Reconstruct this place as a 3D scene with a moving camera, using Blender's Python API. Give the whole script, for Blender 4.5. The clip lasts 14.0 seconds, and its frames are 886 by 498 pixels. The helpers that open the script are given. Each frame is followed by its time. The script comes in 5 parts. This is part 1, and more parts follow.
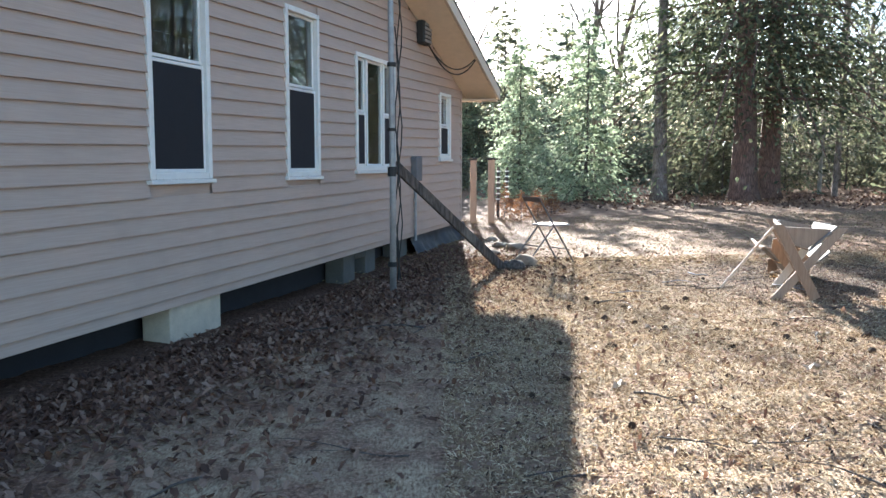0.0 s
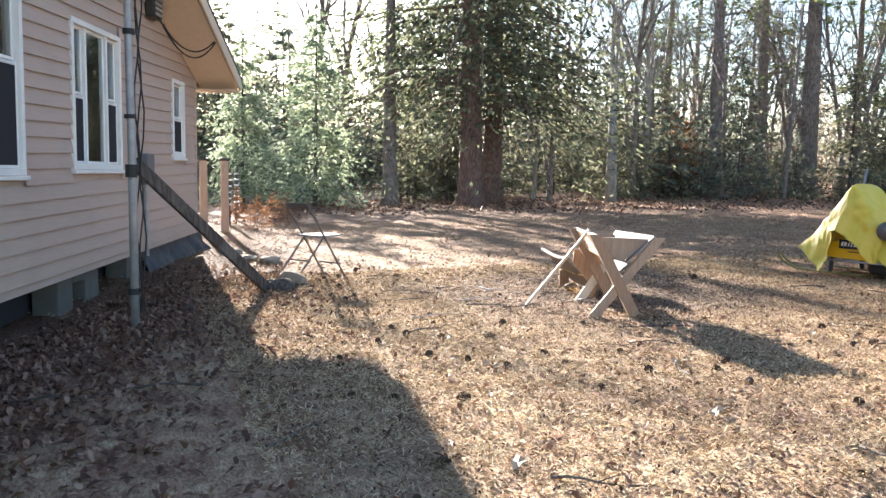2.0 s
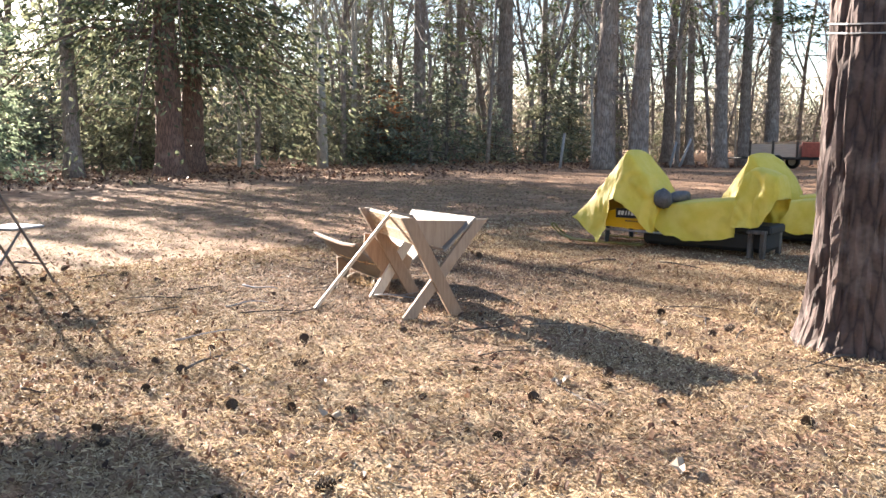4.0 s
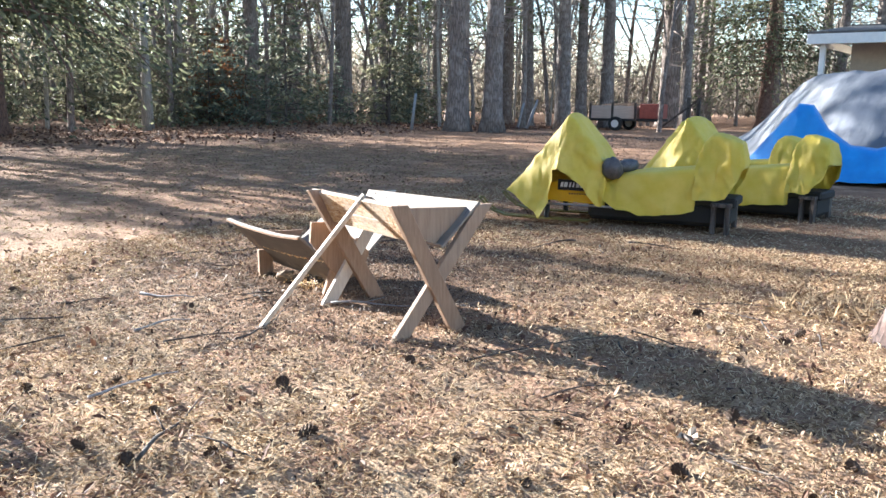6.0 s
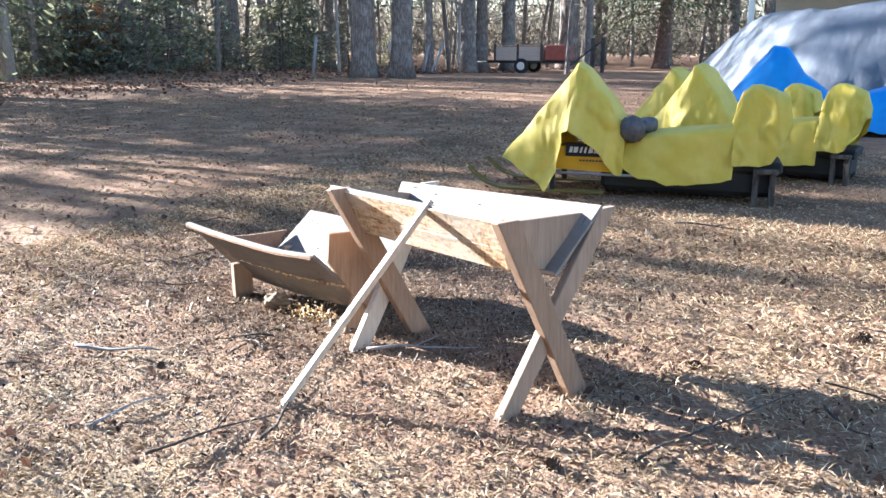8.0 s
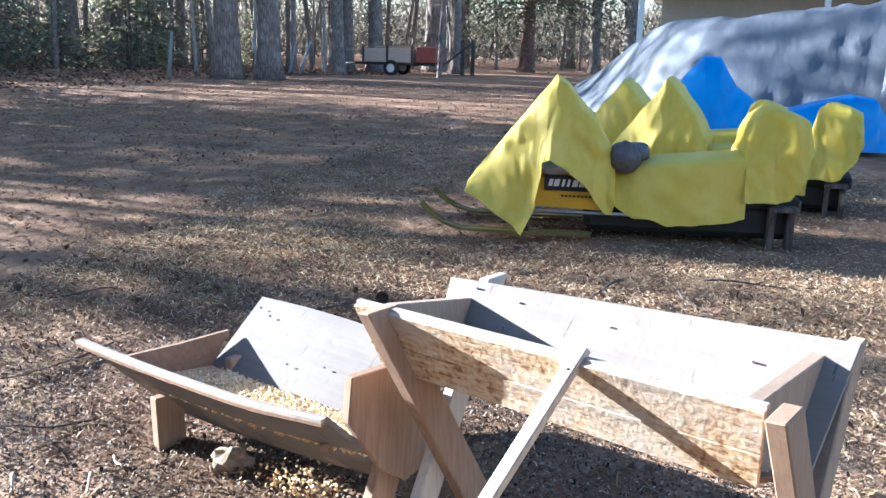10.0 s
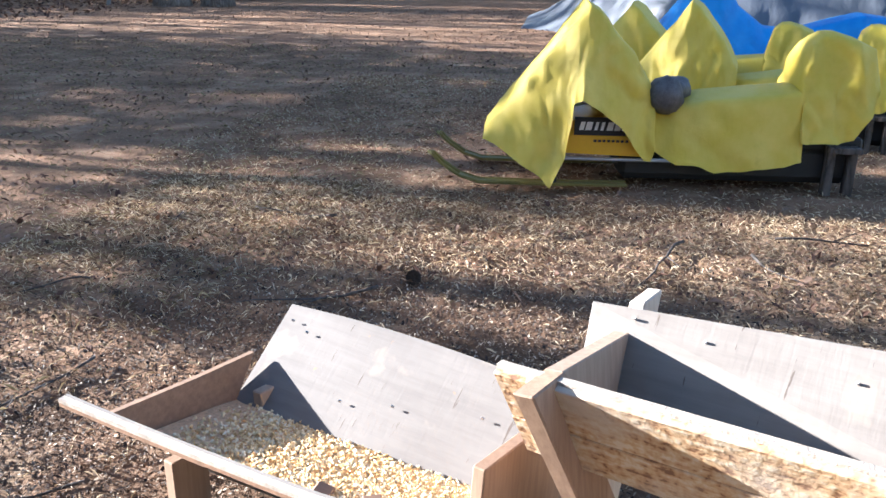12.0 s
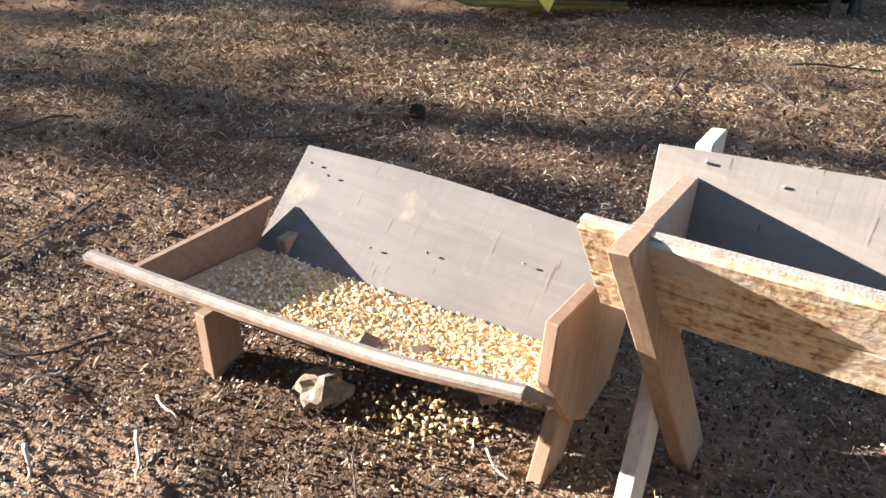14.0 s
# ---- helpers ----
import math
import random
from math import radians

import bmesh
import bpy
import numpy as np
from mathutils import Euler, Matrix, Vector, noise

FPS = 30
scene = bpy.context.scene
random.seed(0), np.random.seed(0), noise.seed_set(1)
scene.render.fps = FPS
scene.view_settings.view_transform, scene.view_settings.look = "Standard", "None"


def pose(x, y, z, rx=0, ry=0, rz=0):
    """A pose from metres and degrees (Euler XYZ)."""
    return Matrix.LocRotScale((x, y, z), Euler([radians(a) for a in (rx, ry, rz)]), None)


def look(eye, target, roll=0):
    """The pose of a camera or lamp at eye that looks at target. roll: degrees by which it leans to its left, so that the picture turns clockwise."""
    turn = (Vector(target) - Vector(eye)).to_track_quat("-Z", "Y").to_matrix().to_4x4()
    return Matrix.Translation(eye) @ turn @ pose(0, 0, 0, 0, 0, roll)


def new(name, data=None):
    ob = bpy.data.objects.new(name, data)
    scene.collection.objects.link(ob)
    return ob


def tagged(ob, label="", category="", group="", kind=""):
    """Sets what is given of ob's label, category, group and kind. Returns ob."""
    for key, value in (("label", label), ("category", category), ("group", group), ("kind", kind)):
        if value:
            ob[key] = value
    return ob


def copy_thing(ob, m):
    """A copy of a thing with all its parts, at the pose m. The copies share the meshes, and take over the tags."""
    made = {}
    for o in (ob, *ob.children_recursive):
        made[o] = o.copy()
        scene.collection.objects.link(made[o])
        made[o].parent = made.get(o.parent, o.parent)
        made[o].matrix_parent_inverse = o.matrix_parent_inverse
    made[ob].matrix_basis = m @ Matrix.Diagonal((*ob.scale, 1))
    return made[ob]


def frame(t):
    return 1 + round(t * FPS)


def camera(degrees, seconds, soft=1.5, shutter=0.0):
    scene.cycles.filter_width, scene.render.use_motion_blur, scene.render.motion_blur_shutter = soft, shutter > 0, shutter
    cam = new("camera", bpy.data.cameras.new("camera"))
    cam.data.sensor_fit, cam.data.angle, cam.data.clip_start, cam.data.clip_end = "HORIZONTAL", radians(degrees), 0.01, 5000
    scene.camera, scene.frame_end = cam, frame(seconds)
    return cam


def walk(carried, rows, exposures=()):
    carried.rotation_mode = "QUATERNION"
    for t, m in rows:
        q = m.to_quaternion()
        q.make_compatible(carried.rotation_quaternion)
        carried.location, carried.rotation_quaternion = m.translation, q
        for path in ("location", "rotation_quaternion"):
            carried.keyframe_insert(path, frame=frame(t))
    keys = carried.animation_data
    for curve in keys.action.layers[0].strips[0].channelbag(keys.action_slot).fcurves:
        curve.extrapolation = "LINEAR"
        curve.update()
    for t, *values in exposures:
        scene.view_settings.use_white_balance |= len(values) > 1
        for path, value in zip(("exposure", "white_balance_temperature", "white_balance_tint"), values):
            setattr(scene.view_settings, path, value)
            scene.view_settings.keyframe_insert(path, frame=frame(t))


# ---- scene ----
cam = camera(55.5, 14.0)
METRES, EYE, TILT, LEAN, TURN = 11.4, 1.5, 0.0, 0.0, 0.0
ROWS = [
    (0.0, 0.0, 0.0, 0.0, 0.01, -5.68, -0.1),
    (0.5, -0.0182, 0.0416, -0.0002, -8.6, -5.56, -0.2),
    (1.0, -0.0317, 0.0795, -0.003, -9.07, -5.63, -0.07),
    (1.5, -0.0413, 0.1239, -0.0004, -19.02, -5.43, -0.43),
    (2.0, -0.0473, 0.166, -0.0038, -19.62, -5.24, -0.83),
    (2.5, -0.0502, 0.207, -0.0052, -23.28, -7.32, -0.38),
    (3.0, -0.0446, 0.2622, -0.004, -34.89, -7.07, -0.39),
    (3.5, -0.0426, 0.303, -0.0017, -38.26, -6.93, -0.39),
    (6.0, -0.0145, 0.5239, -0.0022, -52.93, -9.9, -0.83),
    (6.5, 0.0009, 0.5636, -0.001, -52.85, -10.84, -0.53),
    (7.0, 0.02, 0.6107, -0.0008, -53.45, -13.22, -0.45),
    (7.5, 0.0414, 0.6537, -0.0027, -55.2, -13.83, -1.06),
    (8.0, 0.0639, 0.6889, 0.0029, -61.14, -13.67, -0.26),
    (8.5, 0.0903, 0.7267, 0.0054, -63.55, -13.59, -0.65),
    (11.0, 0.2111, 0.8601, 0.0058, -74.55, -13.4, -1.01),
    (11.5, 0.2235, 0.8731, 0.0072, -74.47, -13.31, -0.61),
    (12.0, 0.2299, 0.8802, 0.0062, -74.65, -18.53, -0.55),
    (12.5, 0.2311, 0.8792, 0.0053, -74.83, -18.46, -0.6),
    (13.0, 0.2321, 0.8786, 0.0048, -76.04, -27.77, -0.53),
    (13.5, 0.2349, 0.8858, 0.0054, -77.18, -30.26, -0.67),
    (14.0, 0.2377, 0.901, 0.0049, -77.32, -30.31, -0.76),
]
walk(cam, [(t, pose(0, 0, EYE, TILT, LEAN, TURN) @ pose(METRES * x, METRES * y, METRES * z, 90 + pitch, roll, yaw)) for t, x, y, z, yaw, pitch, roll in ROWS],
     exposures=[(0.0, 2.87, 5970, 8), (0.4, 2.66, 6870, 14), (1.4, 2.74, 6870, 15), (2.0, 3.01, 6470, 13), (2.5, 2.89, 6870, 15), (3.5, 2.89, 6870, 15), (6.5, 2.84, 6020, 11), (7.5, 2.92, 6020, 13), (8.0, 3.01, 5720, 10), (8.5, 2.89, 5320, 8), (11.0, 2.76, 5520, 10), (12.6, 2.66, 6070, 13), (13.4, 2.42, 6470, 14), (14.0, 2.37, 6470, 13)])

# ---- sky and sun ----
SUN_AZ, SUN_EL = -0.2, 16.65   # degrees left of +y, degrees up
world = bpy.data.worlds.new("sky")
scene.world = world
world.use_nodes = True
wn = world.node_tree
sky = wn.nodes.new("ShaderNodeTexSky")
sky.sky_type = 'NISHITA'
sky.sun_disc = False
sky.sun_elevation = radians(SUN_EL)
sky.sun_rotation = radians(-SUN_AZ)
sky.dust_density = 0.5
sky.ozone_density = 2.0
bg = next(n for n in wn.nodes if n.bl_idname == "ShaderNodeBackground")
bg.inputs["Strength"].default_value = 0.055
wn.links.new(sky.outputs[0], bg.inputs["Color"])
sun = new("sun", bpy.data.lights.new("sun", 'SUN'))
sun.data.energy = 5.0
sun.data.angle = radians(0.5)
sun.data.color = (1.0, 0.94, 0.85)
ce = math.cos(radians(SUN_EL))
sun.matrix_world = look((-math.sin(radians(SUN_AZ)) * ce * 90, math.cos(radians(SUN_AZ)) * ce * 90, math.sin(radians(SUN_EL)) * 90), (0, 0, 0))

# ---- materials ----


class Nodes:
    """A small builder round one material's node tree."""

    def __init__(self, name):
        self.mat = bpy.data.materials.new(name)
        self.mat.use_nodes = True
        self.tree = self.mat.node_tree
        self.bsdf = next(n for n in self.tree.nodes if n.bl_idname == "ShaderNodeBsdfPrincipled")
        self.coord = self.add("ShaderNodeTexCoord")

    def add(self, kind, **props):
        n = self.tree.nodes.new(kind)
        for k, v in props.items():
            setattr(n, k, v)
        return n

    def link(self, a, b):
        self.tree.links.new(a, b)

    def scaled(self, scale, space="Object"):
        m = self.add("ShaderNodeMapping")
        self.link(self.coord.outputs[space], m.inputs["Vector"])
        m.inputs["Scale"].default_value = scale if isinstance(scale, tuple) else (scale,) * 3
        return m.outputs[0]

    def noise(self, scale, detail=4.0, rough=0.6, space="Object", vec=None):
        n = self.add("ShaderNodeTexNoise")
        self.link(vec or self.scaled(scale, space), n.inputs["Vector"])
        n.inputs["Scale"].default_value = 1.0
        n.inputs["Detail"].default_value = detail
        n.inputs["Roughness"].default_value = rough
        return n.outputs[0]

    def ramp(self, fac, stops):
        r = self.add("ShaderNodeValToRGB")
        self.link(fac, r.inputs[0])
        els = r.color_ramp.elements
        while len(els) < len(stops):
            els.new(0.5)
        for e, (p, c) in zip(els, stops):
            e.position, e.color = p, (*c, 1) if len(c) == 3 else c
        return r.outputs[0]

    def mix(self, fac, a, b, mode='MIX'):
        m = self.add("ShaderNodeMix", data_type='RGBA', blend_type=mode)
        for sock, val in ((m.inputs[0], fac), (m.inputs[6], a), (m.inputs[7], b)):
            if isinstance(val, (int, float)):
                sock.default_value = val
            elif isinstance(val, tuple):
                sock.default_value = (*val, 1)
            else:
                self.link(val, sock)
        return m.outputs[2]

    def bump(self, height, strength, dist):
        b = self.add("ShaderNodeBump")
        b.inputs["Strength"].default_value = strength
        b.inputs["Distance"].default_value = dist
        self.link(height, b.inputs["Height"])
        self.link(b.outputs[0], self.bsdf.inputs["Normal"])

    def set(self, **v):
        for k, x in v.items():
            sock = self.bsdf.inputs[k.replace("_", " ")]
            if isinstance(x, tuple):
                sock.default_value = (*x, 1)
            elif isinstance(x, (int, float)):
                sock.default_value = x
            else:
                self.link(x, sock)
        return self.mat

    def rand(self):
        return self.add("ShaderNodeObjectInfo").outputs["Random"]

    def island(self):
        return self.add("ShaderNodeNewGeometry").outputs["Random Per Island"]


def plain(name, col, rough=0.6, metal=0.0, var=0.15, scale=8.0, bump=0.15, dist=0.004):
    n = Nodes(name)
    f = n.noise(scale)
    f2 = n.noise(scale * 7, 3)
    lo = tuple(c * (1 - var) for c in col)
    hi = tuple(min(1, c * (1 + var)) for c in col)
    c = n.mix(0.35, n.ramp(f, [(0.3, lo), (0.7, hi)]), n.ramp(f2, [(0.3, lo), (0.7, hi)]))
    n.bump(f2, bump, dist)
    return n.set(Base_Color=c, Roughness=rough, Metallic=metal)


def wood(name, dark, light, axis=1, rough=0.7, scale=9.0):
    """Sawn wood: grain stretched along one axis, with darker blotches."""
    n = Nodes(name)
    sc = [scale * 7] * 3
    sc[axis] = scale * 0.5
    g = n.noise(tuple(sc), 5, 0.65)
    b = n.noise(scale * 0.5, 3)
    c = n.ramp(g, [(0.28, dark), (0.5, tuple((a + b2) / 2 for a, b2 in zip(dark, light))), (0.72, light)])
    c = n.mix(n.ramp(b, [(0.45, (0, 0, 0)), (0.75, (0.5, 0.5, 0.5))]), c, dark)
    n.bump(g, 0.35, 0.003)
    return n.set(Base_Color=c, Roughness=rough)


def ground_mat():
    n = Nodes("yard_ground")
    big = n.noise(0.35, 5, 0.6)
    mid = n.noise(2.2, 5, 0.65)
    fine = n.noise(34, 4, 0.7)
    streak = n.noise((75, 22, 40), 3, 0.7)
    straw = n.ramp(streak, [(0.3, (0.1, 0.065, 0.042)), (0.48, (0.42, 0.31, 0.2)), (0.68, (0.68, 0.56, 0.38))])
    duff = n.ramp(fine, [(0.3, (0.055, 0.033, 0.024)), (0.52, (0.27, 0.165, 0.112)), (0.72, (0.53, 0.36, 0.26))])
    c = n.mix(n.ramp(mid, [(0.38, (0, 0, 0)), (0.62, (1, 1, 1))]), straw, duff)
    c = n.mix(n.ramp(big, [(0.42, (0, 0, 0)), (0.66, (0.6, 0.6, 0.6))]), c, duff)
    # dark trodden soil and painted tree shadow round the feed tray, ragged at its edge
    spot = n.add("ShaderNodeMapping")
    n.link(n.coord.outputs["Object"], spot.inputs["Vector"])
    spot.inputs["Location"].default_value = (-5.7 / 4.8, -11.0 / 3.8, 0)
    spot.inputs["Scale"].default_value = (1 / 4.8, 1 / 3.8, 0.0)
    ln = n.add("ShaderNodeVectorMath", operation='LENGTH')
    n.link(spot.outputs[0], ln.inputs[0])
    add = n.add("ShaderNodeMath", operation='MULTIPLY_ADD')
    n.link(n.noise(1.6, 5, 0.7), add.inputs[0])
    add.inputs[1].default_value = 1.1
    n.link(ln.outputs["Value"], add.inputs[2])
    # dark soil, lowered further to stand for the tree shadow behind the tray
    soil = n.ramp(fine, [(0.3, (0.025, 0.017, 0.012)), (0.55, (0.095, 0.065, 0.046)), (0.75, (0.34, 0.26, 0.19))])
    c = n.mix(n.ramp(add.outputs[0], [(0.85, (0.92, 0.92, 0.92)), (1.0, (0, 0, 0))]), c, soil)
    # leaf mould in the strip along the house wall
    dot = n.add("ShaderNodeVectorMath", operation='DOT_PRODUCT')
    n.link(n.coord.outputs["Object"], dot.inputs[0])
    dot.inputs[1].default_value = (0.9524 / 4, -0.3048 / 4, 0)
    wob = n.add("ShaderNodeMath", operation='MULTIPLY_ADD')
    n.link(n.noise(1.3, 4, 0.7), wob.inputs[0])
    wob.inputs[1].default_value = 0.5
    n.link(dot.outputs["Value"], wob.inputs[2])
    off = n.add("ShaderNodeMath", operation='ADD')
    n.link(wob.outputs[0], off.inputs[0])
    off.inputs[1].default_value = 4.955 / 4 - 0.25
    mould = n.ramp(fine, [(0.3, (0.035, 0.02, 0.015)), (0.55, (0.12, 0.065, 0.045)), (0.75, (0.27, 0.17, 0.13))])
    c = n.mix(n.ramp(off.outputs[0], [(0.25, (0.9, 0.9, 0.9)), (0.62, (0, 0, 0))]), c, mould)
    # red-brown needle carpet under the pines further out
    sep = n.add("ShaderNodeVectorMath", operation='DOT_PRODUCT')
    n.link(n.coord.outputs["Object"], sep.inputs[0])
    sep.inputs[1].default_value = (1.0, 0.35, 0.0)
    out = n.add("ShaderNodeMath", operation='MULTIPLY_ADD')
    n.link(n.noise(0.4, 4, 0.7), out.inputs[0])
    out.inputs[1].default_value = 8.0
    n.link(sep.outputs["Value"], out.inputs[2])
    far = n.add("ShaderNodeMath", operation='MULTIPLY')
    n.link(out.outputs[0], far.inputs[0])
    far.inputs[1].default_value = 0.05
    needles = n.ramp(mid, [(0.3, (0.1, 0.05, 0.03)), (0.52, (0.29, 0.165, 0.1)), (0.72, (0.5, 0.34, 0.22))])
    c = n.mix(n.ramp(far.outputs[0], [(0.5, (0, 0, 0)), (0.8, (0.8, 0.8, 0.8))]), c, needles)
    n.bump(fine, 1.0, 0.03)
    return n.set(Base_Color=c, Roughness=0.95, Specular_IOR_Level=0.1)


M_GROUND = ground_mat()


def siding_mat():
    n = Nodes("siding_vinyl")
    g = n.noise((3, 120, 120), 3)
    d = n.noise(1.3, 4)
    base = n.ramp(g, [(0.3, (0.42, 0.32, 0.265)), (0.7, (0.49, 0.38, 0.315))])
    c = n.mix(n.ramp(d, [(0.5, (0, 0, 0)), (0.8, (0.5, 0.5, 0.5))]), base, (0.36, 0.275, 0.23))
    n.bump(g, 0.15, 0.002)
    return n.set(Base_Color=c, Roughness=0.55)


def bark_mat(name, dark, light, lichen):
    n = Nodes(name)
    v = n.add("ShaderNodeTexVoronoi", feature='DISTANCE_TO_EDGE')
    n.link(n.scaled((14, 14, 2.6)), v.inputs["Vector"])
    v.inputs["Scale"].default_value = 1.0
    f = n.noise(40, 4)
    c = n.ramp(v.outputs["Distance"], [(0.0, dark), (0.12, tuple(0.5 * (a + b) for a, b in zip(dark, light))), (0.4, light)])
    c = n.mix(n.ramp(n.noise(2.5, 4), [(0.52, (0, 0, 0)), (0.7, (0.75, 0.75, 0.75))]), c, lichen)
    c = n.mix(0.25, c, n.ramp(f, [(0.3, dark), (0.7, light)]))
    n.bump(v.outputs["Distance"], 0.9, 0.04)
    return n.set(Base_Color=c, Roughness=0.9)


def leaf_mat(name, a, b, c3, trans=0.25):
    n = Nodes(name)
    r = n.island()
    c = n.ramp(r, [(0.0, a), (0.5, b), (1.0, c3)])
    c = n.mix(n.ramp(n.noise(0.5, 3, space="Object"), [(0.4, (0, 0, 0)), (0.7, (0.5, 0.5, 0.5))]), c, a)
    n.set(Base_Color=c, Roughness=0.6, Specular_IOR_Level=0.2)
    t = n.add("ShaderNodeBsdfTranslucent")
    n.link(c, t.inputs["Color"])
    mx = n.add("ShaderNodeMixShader")
    mx.inputs[0].default_value = trans
    n.link(n.bsdf.outputs[0], mx.inputs[1])
    n.link(t.outputs[0], mx.inputs[2])
    out = next(x for x in n.tree.nodes if x.bl_idname == "ShaderNodeOutputMaterial")
    n.link(mx.outputs[0], out.inputs["Surface"])
    return n.mat


def cloth_mat(name, col, faded, rough, scale=3.0):
    n = Nodes(name)
    f = n.noise(scale, 5)
    w = n.noise(160, 2)
    c = n.ramp(f, [(0.35, col), (0.72, faded)])
    c = n.mix(n.ramp(n.noise(7, 4), [(0.6, (0, 0, 0)), (0.8, (0.35, 0.35, 0.35))]), c, tuple(x * 0.6 for x in col))
    n.bump(n.mix(0.2, n.noise((7, 11, 6), 4, 0.55), w), 0.5, 0.02)
    return n.set(Base_Color=c, Roughness=rough)


def ply_mat(name, dark, light):
    """Weathered plywood: soft stains, fine grain, short dark checks and peeled red-brown spots."""
    n = Nodes(name)
    g = n.noise((34, 2.2, 34), 5, 0.65)
    c = n.mix(0.5, n.ramp(g, [(0.3, dark), (0.7, light)]), n.ramp(n.noise(3.2, 4, 0.6), [(0.32, dark), (0.68, light)]))
    c = n.mix(n.ramp(n.noise(4.5, 4, 0.6), [(0.6, (0, 0, 0)), (0.74, (0.55, 0.55, 0.55))]), c, (0.42, 0.33, 0.25))
    crack = n.noise((5, 60, 7), 4, 0.6)
    c = n.mix(n.ramp(crack, [(0.665, (0, 0, 0)), (0.69, (0.75, 0.75, 0.75))]), c, (0.08, 0.055, 0.04))
    c = n.mix(n.ramp(n.noise(13, 4, 0.7), [(0.69, (0, 0, 0)), (0.73, (0.6, 0.6, 0.6))]), c, (0.4, 0.2, 0.09))
    n.bump(n.mix(0.4, g, crack), 0.5, 0.004)
    return n.set(Base_Color=c, Roughness=0.85)


def osb_mat():
    n = Nodes("strand_board")
    a = n.noise((70, 17, 70), 2, 0.55)
    b = n.noise((30, 60, 60), 2, 0.55)
    f = n.mix(0.5, a, b)
    c = n.ramp(f, [(0.38, (0.2, 0.1, 0.05)), (0.44, (0.44, 0.27, 0.14)), (0.53, (0.52, 0.38, 0.23)), (0.62, (0.58, 0.49, 0.37))])
    c = n.mix(n.ramp(n.noise(5, 4), [(0.42, (0, 0, 0)), (0.65, (0.8, 0.8, 0.8))]), c, (0.47, 0.42, 0.36))
    n.bump(f, 0.7, 0.006)
    return n.set(Base_Color=c, Roughness=0.75)


def tarp_mat():
    n = Nodes("silver_tarp")
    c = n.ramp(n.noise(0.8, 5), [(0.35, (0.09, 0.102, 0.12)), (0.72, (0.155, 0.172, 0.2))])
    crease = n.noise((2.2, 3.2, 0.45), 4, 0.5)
    # crease hollows tinted darker: fold shade put into the tarp colour
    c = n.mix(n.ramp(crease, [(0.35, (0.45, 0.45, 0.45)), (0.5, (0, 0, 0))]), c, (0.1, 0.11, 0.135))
    n.bump(n.mix(0.4, crease, n.noise((7, 9, 1.6), 5, 0.6)), 0.6, 0.05)
    return n.set(Base_Color=c, Roughness=0.42)


def glass_mat():
    n = Nodes("window_glass")
    return n.set(Base_Color=(0.9, 0.95, 0.95), Roughness=0.0, Transmission_Weight=1.0, IOR=1.45)


M_SIDING = siding_mat()
M_WHITE = plain("white_trim_paint", (0.76, 0.75, 0.72), 0.5, var=0.08)
M_SOFFIT = plain("cream_soffit_paint", (0.66, 0.55, 0.42), 0.6, var=0.08)
M_BLOCK = plain("concrete_block", (0.12, 0.115, 0.105), 0.9, var=0.2, scale=5, bump=0.5)
# near-black that stands in for the shade under the house
M_CRAWLSHADE = plain("crawl_space_shade", (0.03, 0.03, 0.035), 0.9)
M_SCREEN = plain("insect_screen", (0.012, 0.012, 0.016), 0.85)
M_ROOFING = plain("asphalt_shingle", (0.09, 0.085, 0.08), 0.95, var=0.3, scale=20, bump=0.6)
M_GLASS = glass_mat()
# the rooms' dimness is put into the plaster colour
M_DIMROOM = plain("dimmed_room_plaster", (0.1, 0.095, 0.09), 0.8)
M_PLY = ply_mat("weathered_plywood", (0.13, 0.116, 0.106), (0.2, 0.182, 0.166))
M_PLYW = ply_mat("bleached_plywood", (0.185, 0.16, 0.14), (0.285, 0.255, 0.225))
M_LUMBER = wood("sawn_lumber", (0.27, 0.185, 0.13), (0.4, 0.29, 0.21), 2, 0.78, 8)
M_BOARD = wood("red_brown_board", (0.19, 0.115, 0.075), (0.3, 0.19, 0.125), 1, 0.78, 7)
M_OSB = osb_mat()
M_EDGE = plain("bleached_ply_edge", (0.42, 0.36, 0.3), 0.95, var=0.45, scale=30, bump=0.6)
M_CORE = plain("brown_ply_core", (0.26, 0.15, 0.09), 0.95, var=0.35, scale=40, bump=0.6)
M_LEG = wood("leg_lumber", (0.24, 0.15, 0.095), (0.37, 0.245, 0.165), 2, 0.8, 8)
M_PALE = wood("pale_stick_wood", (0.45, 0.37, 0.29), (0.66, 0.58, 0.48), 2, 0.65, 8)
M_CORN = plain("cracked_corn", (0.74, 0.46, 0.27), 0.6, var=0.4, scale=90, bump=0.6)
M_YELLOW = cloth_mat("yellow_cover_cloth", (0.58, 0.43, 0.035), (0.68, 0.52, 0.10), 0.6)
M_BLUE = cloth_mat("blue_tarp", (0.008, 0.2, 0.58), (0.02, 0.3, 0.72), 0.4)
M_GREY = tarp_mat()
M_RUBBER = plain("black_rubber", (0.02, 0.02, 0.02), 0.7)
M_METAL = plain("worn_steel", (0.45, 0.45, 0.46), 0.4, 0.9)
M_GREYMETAL = plain("galvanised_pipe", (0.34, 0.34, 0.34), 0.55, 0.3, var=0.3)
M_BARK = bark_mat("pine_bark", (0.08, 0.062, 0.054), (0.31, 0.25, 0.215), (0.42, 0.385, 0.355))
M_BARKD = bark_mat("dark_bark", (0.035, 0.028, 0.024), (0.13, 0.105, 0.09), (0.17, 0.16, 0.14))
